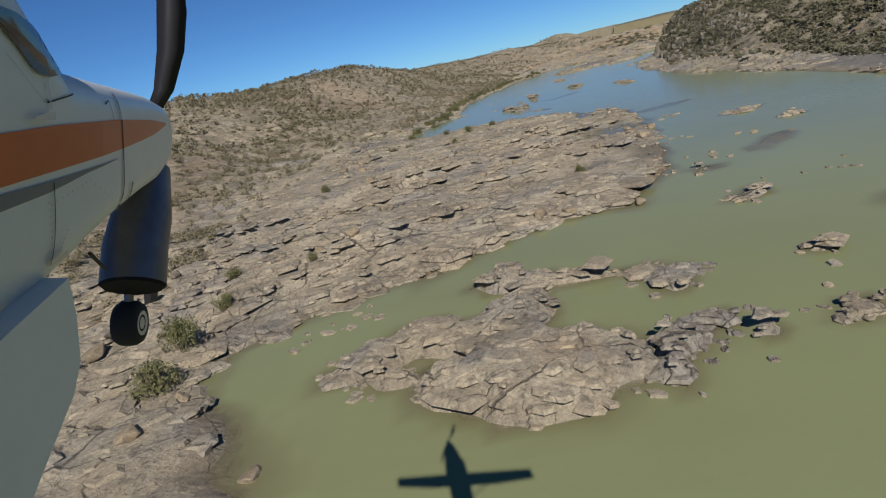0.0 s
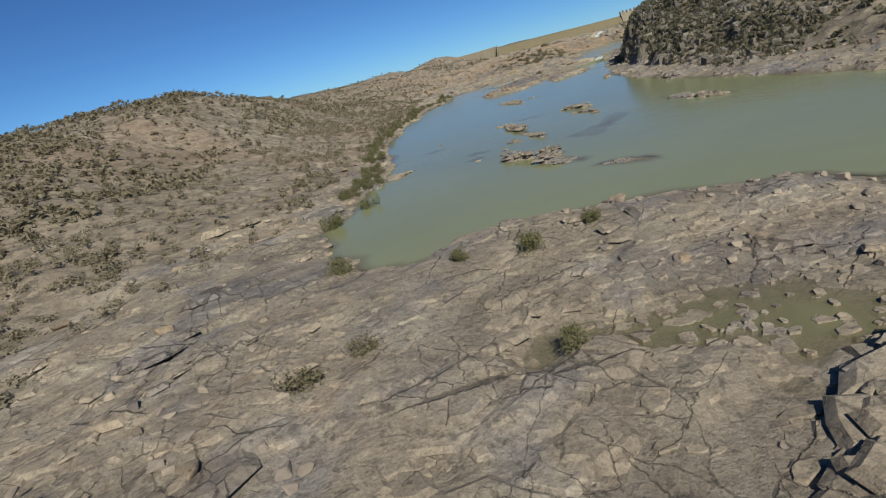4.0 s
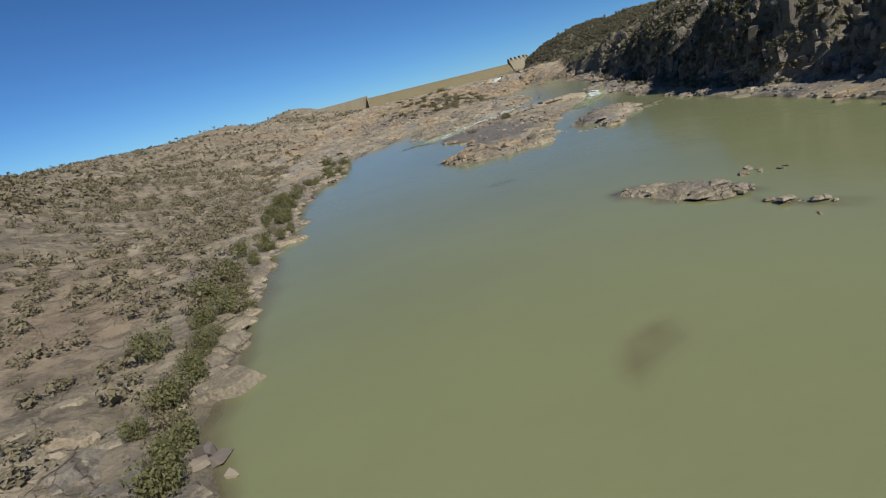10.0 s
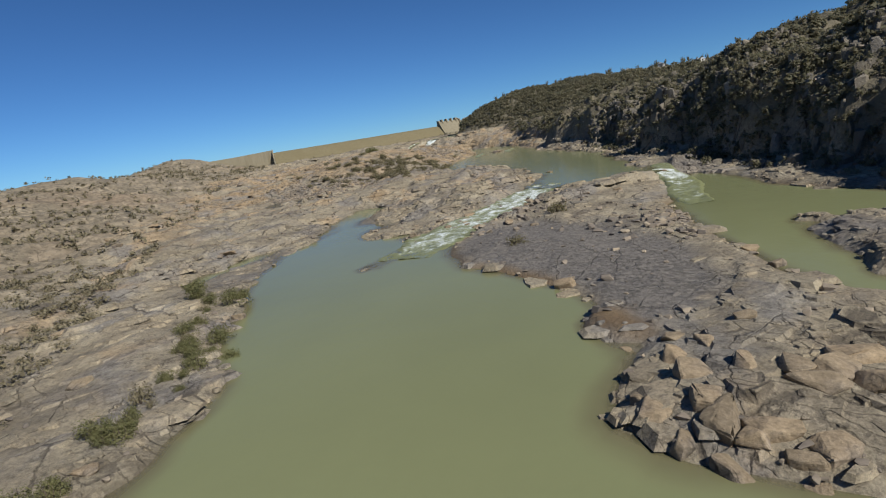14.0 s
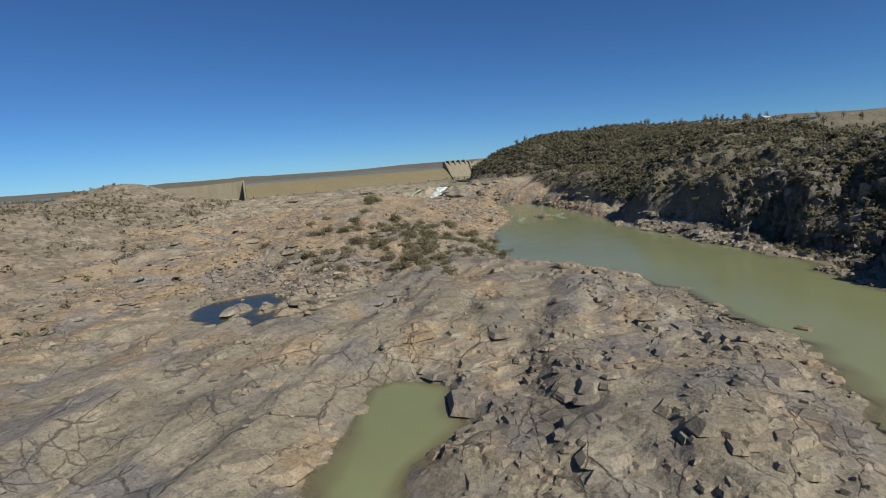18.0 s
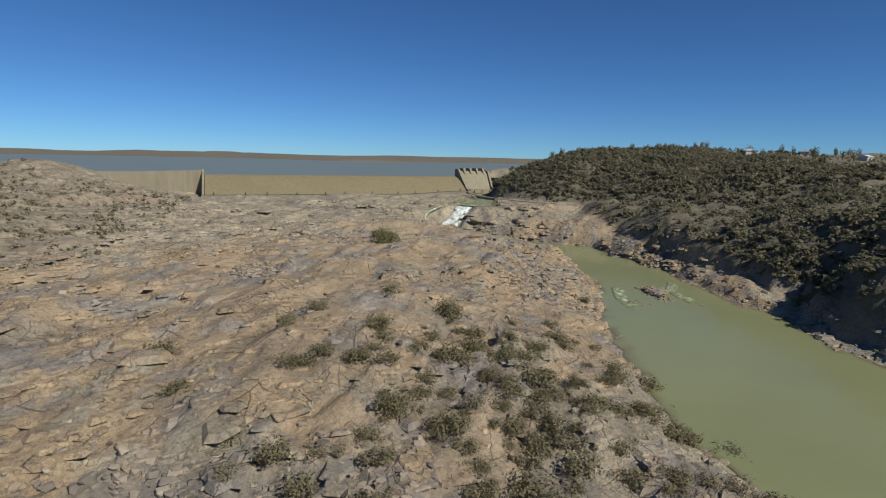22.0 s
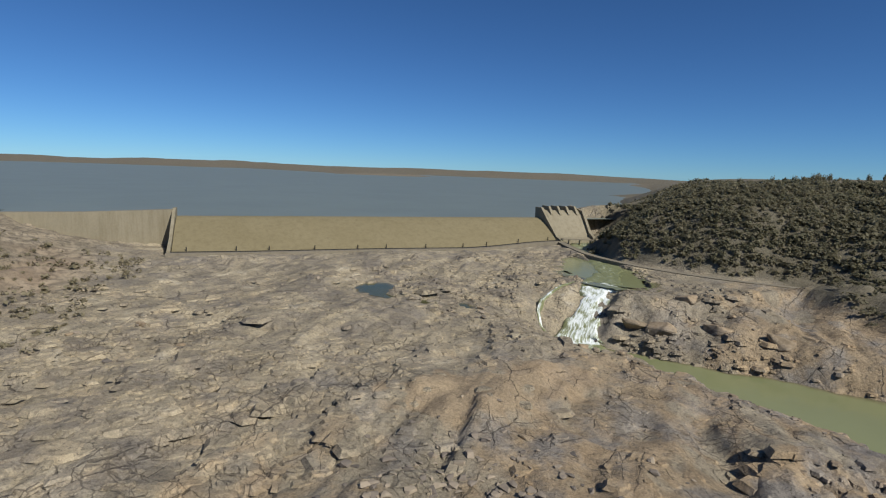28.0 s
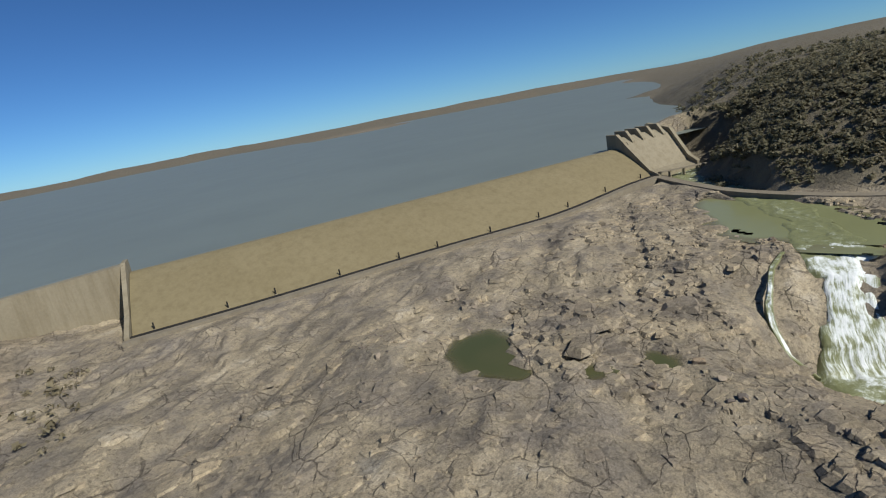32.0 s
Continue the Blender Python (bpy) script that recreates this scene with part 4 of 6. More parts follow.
def box(lo, hi, bevel=0.0, m=None):
    bm = bmesh.new()
    bmesh.ops.create_cube(bm, size=1)
    for v in bm.verts:
        v.co = Vector([lo[i] + (v.co[i] + 0.5) * (hi[i] - lo[i]) for i in range(3)])
    if bevel:
        bmesh.ops.bevel(bm, geom=bm.edges, offset=bevel, segments=1, affect="EDGES")
    if m is not None:
        bmesh.ops.transform(bm, matrix=m, verts=bm.verts)
    return bm


# ---- the dam ----
def dam_point(u, s, z):
    """u: along the crest, s: downstream of it."""
    return Vector((DAM_A.x + DAM_U.x * u + DAM_N.x * s, DAM_A.y + DAM_U.y * u + DAM_N.y * s, z))


DAM_L = (DAM_B - DAM_A).length
Z_CREST = 31.2


def toe_at(u):
    """How far downstream the dam's foot lies at u along the crest, and its height."""
    f = float(ease(135, DAM_L, u))
    return 26.5 - 8.5 * f, 17.2 + 1.9 * f


def ogee(u):
    reach, foot = toe_at(u)
    prof = [(-9, 12), (-9, Z_CREST - 1.6), (-7.6, Z_CREST - 0.5), (-5.5, Z_CREST), (-3.2, Z_CREST - 0.25)]
    for k in range(1, 11):
        f = k / 10
        prof.append((-3.2 + (reach + 3.2) * f ** 0.95, Z_CREST - 0.25 - (Z_CREST - 0.25 - foot) * f ** 1.18))
    prof += [(reach + 2.5, foot - 0.2), (reach + 2.5, 12)]
    return prof


dam = tagged(new("dam"), "long low concrete spillway dam with a smooth sandy-brown face", "dam")
n_bay = 24
for i in range(n_bay):
    u0, u1 = DAM_L * i / n_bay, DAM_L * (i + 1) / n_bay
    part("spillway_bay", loft([[dam_point(u, s, z) for s, z in ogee(u)] for u in (u0, u1)]), M_DAM, dam, smooth=False)
# right training wall and outlet block
def wall_along(name, pts, width, parent, material=None, label=""):
    """An upright wall through plan points with a bottom and a top."""
    rings = []
    for k, (p, z0, z1) in enumerate(pts):
        a = pts[max(k - 1, 0)][0]
        b = pts[min(k + 1, len(pts) - 1)][0]
        t = (b - a).normalized()
        o = Vector((-t.y, t.x, 0)) * width / 2
        q = Vector((p.x, p.y, 0))
        rings.append([q - o + Vector((0, 0, z0)), q + o + Vector((0, 0, z0)), q + o + Vector((0, 0, z1)), q - o + Vector((0, 0, z1))])
    return part(name, loft(rings), material or M_WALL, parent, label)


def dp(u, s):
    p = dam_point(u, s, 0)
    return Vector((p.x, p.y, 0))


wall_along("training_wall", [(dp(DAM_L + 1, -10), 14, 37.5), (dp(DAM_L + 1, -3), 14, 37.5), (dp(DAM_L + 1, 4), 14, 31.5), (dp(DAM_L + 1, 16), 14, 22.0), (dp(DAM_L + 1, 21), 14, 20.5)], 1.6, dam, label="sloping concrete training wall")
wall_along("training_wall", [(dp(-1, -10), 14, 35.0), (dp(-1, -3), 14, 35.0), (dp(-1, 4), 14, 31.0), (dp(-1, 18), 14, 22.5), (dp(-1, 29), 14, 18.6)], 1.4, dam, label="sloping concrete training wall")
wall_along("wing_wall", [(dp(-1, -4), 14, 34.5), (dp(-12, -4), 14, 34.0), (dp(-40, -3), 16, 33.0), (dp(-95, -2), 16, 32.5)], 5.0, dam, label="low concrete wing wall running into the hillside")
prof = [(-10, 14), (-10, 36.0), (-2, 36.0), (2, 33.5), (14, 21.5), (19, 20.2), (19, 14)]
part("outlet_block", loft([[dam_point(u, s, z) for s, z in prof] for u in (DAM_L + 1.8, DAM_L + 26)]), M_WALL, dam, "stepped concrete outlet block")
for k in range(4):
    u = DAM_L + 5 + k * 6.0
    pier = [(-9, 30), (-9, 38.5), (-1.5, 38.5), (2.5, 34.0), (2.5, 30)]
    part("pier", loft([[dam_point(q, s, z) for s, z in pier] for q in (u - 0.7, u + 0.7)]), M_WALL, dam)
wall_along("side_wall", [(dp(DAM_L + 27, -12), 14, 38.5), (dp(DAM_L + 27, 2), 14, 36), (dp(DAM_L + 25, 14), 14, 24), (dp(DAM_L + 24, 20), 14, 21.5)], 1.6, dam)


# ---- toe road, posts and the road along the hill ----
def strip(name, line, half, thick, material, label, parent=None):
    """A low slab along a line of x, y, z."""
    pts = [Vector(p) for p in line]
    rings = []
    for k, p in enumerate(pts):
        t = (pts[min(k + 1, len(pts) - 1)] - pts[max(k - 1, 0)])
        o = Vector((-t.y, t.x, 0)).normalized() * half
        rings.append([p - o - Vector((0, 0, thick)), p + o - Vector((0, 0, thick)), p + o, p - o])
    return part(name, loft(rings), material, parent, label)


def smooth_line(pts, n=6):
    out = []
    for k in range(len(pts) - 1):
        p0, p1, p2, p3 = (Vector(pts[min(max(j, 0), len(pts) - 1)]) for j in (k - 1, k, k + 1, k + 2))
        for i in range(n):
            t = i / n
            out.append(0.5 * (2 * p1 + (p2 - p0) * t + (2 * p0 - 5 * p1 + 4 * p2 - p3) * t * t + (3 * p1 - p0 - 3 * p2 + p3) * t ** 3))
    out.append(Vector(pts[-1]))
    return out


M_ROAD = concrete_material("road_concrete", (0.20, 0.172, 0.12), (0.27, 0.236, 0.17), (0.15, 0.12, 0.08))
M_DARK = plain("dark_steel", (0.03, 0.028, 0.025), 0.6, 0.3)
def toe_line(ahead, up):
    return [tuple(dam_point(u, toe_at(u)[0] + ahead + 0.9 * math.sin(u * 0.05), toe_at(u)[1] + up)) for u in np.linspace(-2, DAM_L, 14)]


tagged(strip("toe_road", smooth_line(toe_line(3.6, 0.75)), 1.6, 2.8, M_ROAD, ""), "narrow concrete road along the foot of the dam", "road", kind="structure")
# dark strip stands in for the shadow along the road's dam side
tagged(strip("kerb", smooth_line(toe_line(1.1, 0.95)), 0.8, 3.2, M_DARK, ""), "dark raised strip for the shadow line beside the toe road", "kerb", kind="structure")
hill_road = [tuple(dam_point(DAM_L, 21.4, 19.6)), (524, 957, 19.6), (513, 938, 19.1), (506, 909, 18.7), (508, 880, 18.5), (516, 850, 18.3), (520, 812, 18.5), (526, 767, 18.8), (534, 735, 19.4), (545, 700, 20.2)]
tagged(strip("hill_road", smooth_line(hill_road), 1.9, 1.8, M_ROAD, ""), "pale single-lane road cut along the foot of the hill", "road", kind="structure")
for k in range(11):
    u = 6 + k * (DAM_L - 14) / 10 + 2.5 * math.sin(k * 2.1)
    p = dam_point(u, toe_at(u)[0] - 1.2, toe_at(u)[1] + 0.6)
    post = tagged(new("marker_post"), "short dark post standing on the dam's sloping toe", "post", "posts along the dam's foot")
    post.location = p
    part("shaft", loft([[Vector((a * w, b * w, z)) for a, b in ((-1, -1), (1, -1), (1, 1), (-1, 1))] for z, w in ((-0.6, 0.2), (2.1, 0.18), (2.2, 0.12))]), M_DARK, post)
    part("footing", box((-0.55, -0.4, -1.2), (0.55, 0.4, 0.12), 0.05), M_WALL, post)
bridge = tagged(new("footbridge"), "narrow concrete footbridge over the outlet channel", "bridge")
b0, b1 = dam_point(DAM_L + 1, 21.0, 20.9), dam_point(DAM_L + 22, 26.0, 20.6)
part("deck", loft([[p + Vector((0, o, z)) for o, z in ((-0.9, 0), (0.9, 0), (0.9, 0.5), (-0.9, 0.5))] for p in (b0, b1)]), M_ROAD, bridge)
for f in (0.2, 0.5, 0.8):
    p = b0.lerp(b1, f)
    part("column", box((p.x - 0.4, p.y - 0.5, 14), (p.x + 0.4, p.y + 0.5, p.z), 0.05), M_WALL, bridge)


# ---- falls and rapids ----
def white_water(line, half, label, base):
    pts = np.array(line, float)
    seg = np.hypot(np.diff(pts[:, 0]), np.diff(pts[:, 1]))
    run = np.concatenate([[0], np.cumsum(seg)])
    s = np.arange(0, run[-1], 0.6)
    cx, cy, cz = (np.interp(s, run, pts[:, i]) for i in range(3))
    cx, cy = cx + fbm(s, s * 0 + 3, 0.11, 3, 17) * min(half * 0.7, 1.3), cy + fbm(s, s * 0 + 9, 0.11, 3, 18) * min(half * 0.7, 1.3)
    tx, ty = np.gradient(cx), np.gradient(cy)
    tl = np.hypot(tx, ty)
    v = np.linspace(-1.25, 1.25, 25)
    wide = half * (1 + 0.3 * fbm(s, s * 0 + half, 0.12, 2, 7)) * np.interp(s / run[-1], [0, 0.3, 0.45, 0.7, 1], [0.8, 1.0, 0.78 if half > 6 and line[0][2] > 17 else 1.0, 1.05, 0.75])
    x = cx[:, None] - (ty / tl * wide)[:, None] * v
    y = cy[:, None] + (tx / tl * wide)[:, None] * v
    fall = np.abs(np.gradient(cz, s))[:, None]
    froth = fbm(x, y, 0.6, 4, 11)
    # rock showing through a fall, and its ragged sides
    strand = np.stack([v * w for w in wide])
    gaps = fbm(strand + 40, s[:, None] * 0.30 * np.ones_like(x), 0.32, 4, 23)
    drop = np.clip(fall * 2.2 - 0.25, 0, 1) * np.ones_like(x)
    z = cz[:, None] + 0.04 + froth * (0.34 - 0.26 * drop) - 0.6 * ease(0.9, 1.25, np.abs(v)) - 1.5 * drop * ease(0.62, 0.9, np.abs(v) + 1.0 * gaps)
    foam = base + 0.62 * np.clip(fall * 5, 0, 1) - 0.22 * drop + froth * 0.35 - 0.45 * ease(0.5, 1.2, np.abs(v))
    ends = np.minimum(ease(0, 3, s), ease(run[-1], run[-1] - 6, s))[:, None]
    foam = foam * (0.3 + 0.7 * ends) - 0.3 * (1 - ends)
    ob = sheet("white_water", x, y, z, M_FOAM, dict(foam=foam, drop=drop, across=v[None, :] * wide[:, None], along=s[:, None] * np.ones_like(x)), None)
    return tagged(ob, label, "rapids", kind="structure")


for k, (half, line) in enumerate(RAPIDS):
    white_water(line, half, "tall white waterfall over a rock step" if k == 2 else "white water rushing between rocks", (0.26, 0.16, 0.08, 0.0, 0.10, 0.2, 0.2)[k])


# ---- loose rock ----
def clear_of_dam(x, y, side_room=24):
    s_dam = (x - DAM_A.x) * DAM_N.x + (y - DAM_A.y) * DAM_N.y
    u_dam = (x - DAM_A.x) * DAM_U.x + (y - DAM_A.y) * DAM_U.y
    return ~((s_dam > -40) & (s_dam < 33) & (u_dam > -100) & (u_dam < DAM_L + side_room)) & ((s_dam > -4) | (u_dam > DAM_L + 30) | (u_dam < -100))


rng = np.random.default_rng(7)


def hull_rock(seed, flat=0.7, n=15):
    """An angular block: the hull of points scattered over a lumpy box."""
    r = random.Random(seed)
    bm = bmesh.new()
    for _ in range(n):
        p = Vector((r.uniform(-1, 1), r.uniform(-1, 1), r.uniform(-1, 1)))
        m = max(abs(p.x), abs(p.y), abs(p.z))
        p = p / m * r.uniform(0.75, 1.0)
        bm.verts.new((p.x, p.y * r.uniform(0.75, 0.9), p.z * flat))
    out = bmesh.ops.convex_hull(bm, input=bm.verts)
    bmesh.ops.delete(bm, geom=[g for g in out["geom_interior"] if isinstance(g, bmesh.types.BMVert)], context="VERTS")
    bmesh.ops.recalc_face_normals(bm, faces=bm.faces)
    return bm


def many(name, protos, places, material, label, category):
    """Copies of small shapes at (which, x, y, z, sx, sy, sz, turn) as one joined mesh."""
    geo = []
    for bm in protos:
        bm.verts.index_update()
        bmesh.ops.triangulate(bm, faces=bm.faces)
        geo.append((np.array([v.co for v in bm.verts]), np.array([[v.index for v in f.verts] for f in bm.faces])))
        bm.free()
    cos, tris, base = [], [], 0
    for w, x, y, z, sx, sy, sz, turn in places:
        v, f = geo[int(w)]
        c, s = math.cos(turn), math.sin(turn)
        vx, vy = v[:, 0] * sx, v[:, 1] * sy
        cos.append(np.stack([x + vx * c - vy * s, y + vx * s + vy * c, z + v[:, 2] * sz], -1))
        tris.append(f + base)
        base += len(v)
    co, tri = np.concatenate(cos), np.concatenate(tris)
    me = bpy.data.meshes.new(name)
    me.vertices.add(len(co))
    me.vertices.foreach_set("co", co.astype(np.float32).ravel())
    me.loops.add(tri.size)
    me.loops.foreach_set("vertex_index", tri.astype(np.int32).ravel())
    me.polygons.add(len(tri))
    me.polygons.foreach_set("loop_start", np.arange(0, tri.size, 3, dtype=np.int32))
    me.polygons.foreach_set("use_smooth", np.zeros(len(tri), bool))
    me.update(calc_edges=True)
    me.materials.append(material)
    return tagged(new(name, me), label, category, kind="stuff")


def scatter(n, a0, a1, b0, b1):
    x, y = to_world(rng.uniform(a0, a1, n), rng.uniform(b0, b1, n))
    return x, y


x, y = scatter(150000, 10, 1120, -130, 160)
t_h, t_soil, t_grav, t_dark, t_silt, t_slab, t_sh = terrain(x, y)
left_d, right_d = side(LEFT_LINE, x, y), -side(RIGHT_LINE, x, y)
patch = ease(-0.05, 0.4, fbm(x, y, 0.035, 3, 191))
chance = 0.10 * patch + 0.16 * patch * ease(60, 90, y) * ease(250, 200, y) * ease(-60, -20, x) + 0.30 * ease(5, 0, np.abs(t_sh - 1.0)) * ease(-0.2, 0.3, fbm(x, y, 0.06, 2, 195)) + 0.55 * gauss(x, y, 210, 726, 20) + 0.4 * gauss(x, y, 220, 705, 12) + 0.12 * ease(0, 6, right_d) * ease(30, 12, right_d)
chance += 0.18 * ease(-14, 2, left_d) * ease(16, 4, left_d) * patch + 0.35 * gauss(x, y, 178, 556, 14) + 0.2 * gauss(x, y, 360, 740, 14) + 0.3 * gauss(x, y, 420, 800, 30) * ease(12, 3, t_sh)
chance *= (1 - 0.85 * t_slab) * (t_sh > -3.0) * (1 - 0.7 * ease(20, 60, left_d)) * (y + 0.15 * x < 1040)
pick = rng.random(len(x)) < chance
x, y, z = x[pick], y[pick], t_h[pick]
size = np.clip(rng.lognormal(-0.95, 0.5, len(x)), 0.16, 1.5)
order = np.argsort(-size)
BIG = []
for i in order[:1500]:
    if len(BIG) < 280 and not (right_d[pick][i] > 1 and 320 < y[i] < 650) and all((x[i] - p[0]) ** 2 + (y[i] - p[1]) ** 2 > 16 for p in BIG):
        BIG.append((x[i], y[i], z[i], size[i] * 1.1))
# blocks of the spit below the gravel bar, and the great blocks beside the fall
for bx, by, bs in ((108.8, 484.7, 1.6), (112.4, 485, 1.5), (113.8, 486.4, 1.2), (120.9, 487.4, 1.8), (117.9, 484.7, 1.7), (114.5, 482.3, 1.6), (113.2, 480.3, 1.8), (112.7, 478.7, 1.5), (114, 477.9, 1.8), (109.9, 478.7, 1.4), (114.1, 474.6, 1.6), (112.4, 475.6, 1.3), (121, 477.6, 2.2), (123.4, 476.9, 2), (126.9, 476.3, 2.2), (122, 479.4, 1.7), (122.8, 474.5, 1.8), (123, 493.3, 0.9), (125.5, 490.2, 1.3), (125, 486.9, 1.2), (120.5, 482, 1.4), (110.5, 482, 1.2), (107.1, 479.3, 0.8), (110.9, 474.6, 0.8), (442.5, 881.7, 5), (444.3, 873.1, 5.5), (427.8, 859.6, 5.5), (453, 858.6, 4.5), (427.8, 850.1, 5.5), (434.6, 843.7, 5.5), (457.6, 842.4, 4.5), (463.7, 873.2, 4), (417.9, 863.9, 4)):
    BIG.append((bx, by, float(grid_z(np.array([bx]), np.array([by]))[0]) - 0.2 * bs, bs))
rest = order[280:11000]
protos = [hull_rock(k, random.Random(k).uniform(0.5, 0.85)) for k in range(8)]
places = [(rng.integers(8), x[i], y[i], z[i] + size[i] * 0.12, size[i] * rng.uniform(0.8, 1.4), size[i] * rng.uniform(0.7, 1.1), size[i] * rng.uniform(0.6, 1.0), rng.uniform(0, 6.28)) for i in rest]
for cx, cy, r, n in ((211, 722, 9, 420), (224, 708, 8, 300), (214, 700, 5, 120), (178, 556, 9, 160), (176, 512, 7, 200), (420, 812, 9, 160), (331, 759, 7, 320), (344, 770, 6, 160), (271, 818, 4, 260), (322, 846, 8, 160)):
    bx, by = rng.normal(cx, r, n), rng.normal(cy, r, n)
    bz = grid_z(bx, by)
    for i in range(n):
        s = rng.uniform(0.3, 1.0)
        if bz[i] > Z_UP + 0.1 or (cy < 560 and bz[i] > 0):
            places.append((rng.integers(8), bx[i], by[i], bz[i] + s * 0.15, s * rng.uniform(0.8, 1.3), s * rng.uniform(0.7, 1.0), s * rng.uniform(0.6, 1.0), rng.uniform(0, 6.28)))
many("rubble", protos, places, M_COBBLE, "loose angular blocks of broken granite", "rubble")


def flat_slab(seed):
    """A joint block: an uneven polygon with a tilted, slightly stepped top."""
    r = random.Random(seed)
    n = r.choice((5, 6, 6, 7))
    bm = bmesh.new()
    tx, ty = r.uniform(-0.2, 0.2), r.uniform(-0.22, 0.22)
    top, low = [], []
    for k in range(n):
        a = 6.283 * (k + r.uniform(-0.28, 0.28)) / n
        m = r.uniform(0.72, 1.0) / max(abs(math.cos(a)), abs(math.sin(a))) ** 0.5
        px, py = math.cos(a) * m, math.sin(a) * m
        top.append(bm.verts.new((px * 0.84, py * 0.84, 0.5 + tx * px + ty * py + r.uniform(-0.05, 0.05))))
        low.append(bm.verts.new((px * 1.2, py * 1.2, -0.8)))
    bm.faces.new(top)
    for k in range(n):
        bm.faces.new((low[k], low[(k + 1) % n], top[(k + 1) % n], top[k]))
    return bm


x, y = scatter(300000, 0, 1120, -125, 165)
t_h, t_soil, t_grav, t_dark, t_silt, t_slab, t_sh = terrain(x, y)
left_d, right_d = side(LEFT_LINE, x, y), -side(RIGHT_LINE, x, y)
broken = ease(-0.05, 0.22, fbm(x, y, 0.03, 3, 91) + 0.35 * gauss(x, y, 30, 150, 60) + 0.3 * gauss(x, y, 0, 95, 40) + 0.25 * fbm(x, y, 0.11, 2, 93))
island = (t_sh < -1.5) & (t_h > 0.0)
chance = 0.07 + 0.42 * broken + 0.08 * ease(240, 150, y)  + 0.03 * ease(830, 890, y) + 0.3 * island + 0.6 * island * (y < 420) + 0.35 * ease(7, 0, np.abs(t_sh - 1.5)) * ease(-0.3, 0.2, fbm(x, y, 0.05, 2, 96))
chance *= (1 - 0.9 * t_slab) * (1 - 0.95 * t_soil) * (1 - t_grav) * ((t_sh > -1.5) | (t_h > np.where(y < 545, 0.1, Z_UP + 0.1))) * ~((t_h < 0.85) & (t_sh > 4) & (y < 260)) * (left_d < 14) * (right_d < 4) * (t_dark < 0.35) * (1 - 0.4 * ease(555, 575, y) * ease(690, 660, y)) * clear_of_dam(x, y) * (y + 0.15 * x < 1046)
for half, line in RAPIDS:
    chance *= np.abs(side([p[:2] for p in line], x, y)) > half + 1.5
pick = np.where(rng.random(len(x)) < chance)[0][:27000]
blocky = [flat_slab(700 + k) for k in range(14)]
places = []
for i in pick:
    s = min(rng.lognormal(0.0, 0.55), 3.6) * (0.6 if island[i] else 1.15 if y[i] > 850 else 1.0)
    places.append((rng.integers(14), x[i], y[i], t_h[i] + rng.uniform(-0.22, 0.06) * s ** 0.5, s * rng.uniform(0.85, 1.3), s * rng.uniform(0.6, 0.95), (0.2 + 0.16 * s * rng.uniform(0.5, 1.3)) * (0.6 if island[i] or y[i] < 230 else 1.0), STRIKE * -1 + rng.choice((0.0, 0.35, -0.3, 1.4)) + rng.normal(0, 0.14)))
# low joint blocks, half drowned, round the inlet of the first shelf
chips = np.random.default_rng(31)
for bx, by in zip(chips.uniform(2, 46, 950), chips.uniform(162, 200, 950)):
    s = chips.uniform(0.35, 1.3)
    bz = max(float(grid_z(np.array([bx]), np.array([by]))[0]), -0.08)
    if chips.random() < (0.15 + 0.85 * ease(-4, 26, np.array([bx + 0.3 * (by - 180)]))[0]) * (0.3 if bz < 0 else 0.8):
        places.append((chips.integers(14), bx, by, bz - 0.03, s * chips.uniform(0.9, 1.5), s * chips.uniform(0.6, 1.0), 0.16 + 0.14 * s, STRIKE * -1 + chips.choice((0.0, 0.35, 1.4)) + chips.normal(0, 0.2)))
for cx, cy, n in ((20, 42, 6), (22, 39, 4), (30, 39, 8), (35, 51, 6), (38, 71, 9), (41, 89, 7), (74, 134, 10), (75, 118, 6), (54, 76, 4), (16, 39, 6), (13, 35, 6), (21, 52, 12), (-11, 47, 7), (-8, 43, 6), (45, 75, 4), (60, 110, 5), (27, 88, 7), (36, 95, 8), (47, 100, 7), (50, 120, 8), (62, 150, 7),
                  (-1, 40, 6), (9, 33, 4), (18, 56, 8), (-14, 60, 9), (-19, 56, 6), (138, 478, 8), (146, 466, 9), (160, 468, 8), (176, 470, 8), (93, 402, 8), (102, 396, 5), (250, 560, 8), (322, 640, 6), (425, 770, 8), (360, 742, 12), (386, 742, 10), (376, 744, 22), (372, 738, 16), (380, 750, 14), (14, 184, 14), (18, 180, 14), (23, 185, 12), (28, 178, 14), (20, 190, 10), (33, 184, 12), (24, 175, 10), (38, 178, 10), (30, 192, 8), (12, 190, 8), (42, 186, 8)):
    for _ in range(n):
        s = rng.uniform(0.35, 0.95)
        lvl = 0.0 if cy < 540 else Z_UP
        places.append((rng.integers(14), cx + rng.normal(0, 2.1), cy + rng.normal(0, 2.1), lvl - 0.06 - rng.uniform(0, 0.15), s * rng.uniform(0.9, 1.5), s * rng.uniform(0.6, 0.95), 0.35 + 0.3 * s, rng.uniform(0, 6.28)))
many("rock_ledges", blocky, places, M_SLAB, "ledges and joint blocks of split tan granite", "rock ledges")
shapes = []
for k in range(9):
    bm = hull_rock(100 + k, 0.62, 22)
    bmesh.ops.bevel(bm, geom=bm.edges, offset=0.06, segments=1, affect="EDGES")
    ob = part("boulder", bm, M_BOULDER)
    tagged(ob, "angular weathered granite boulder on the rock bed", "boulder", "boulders on the river bed")
    shapes.append(ob)
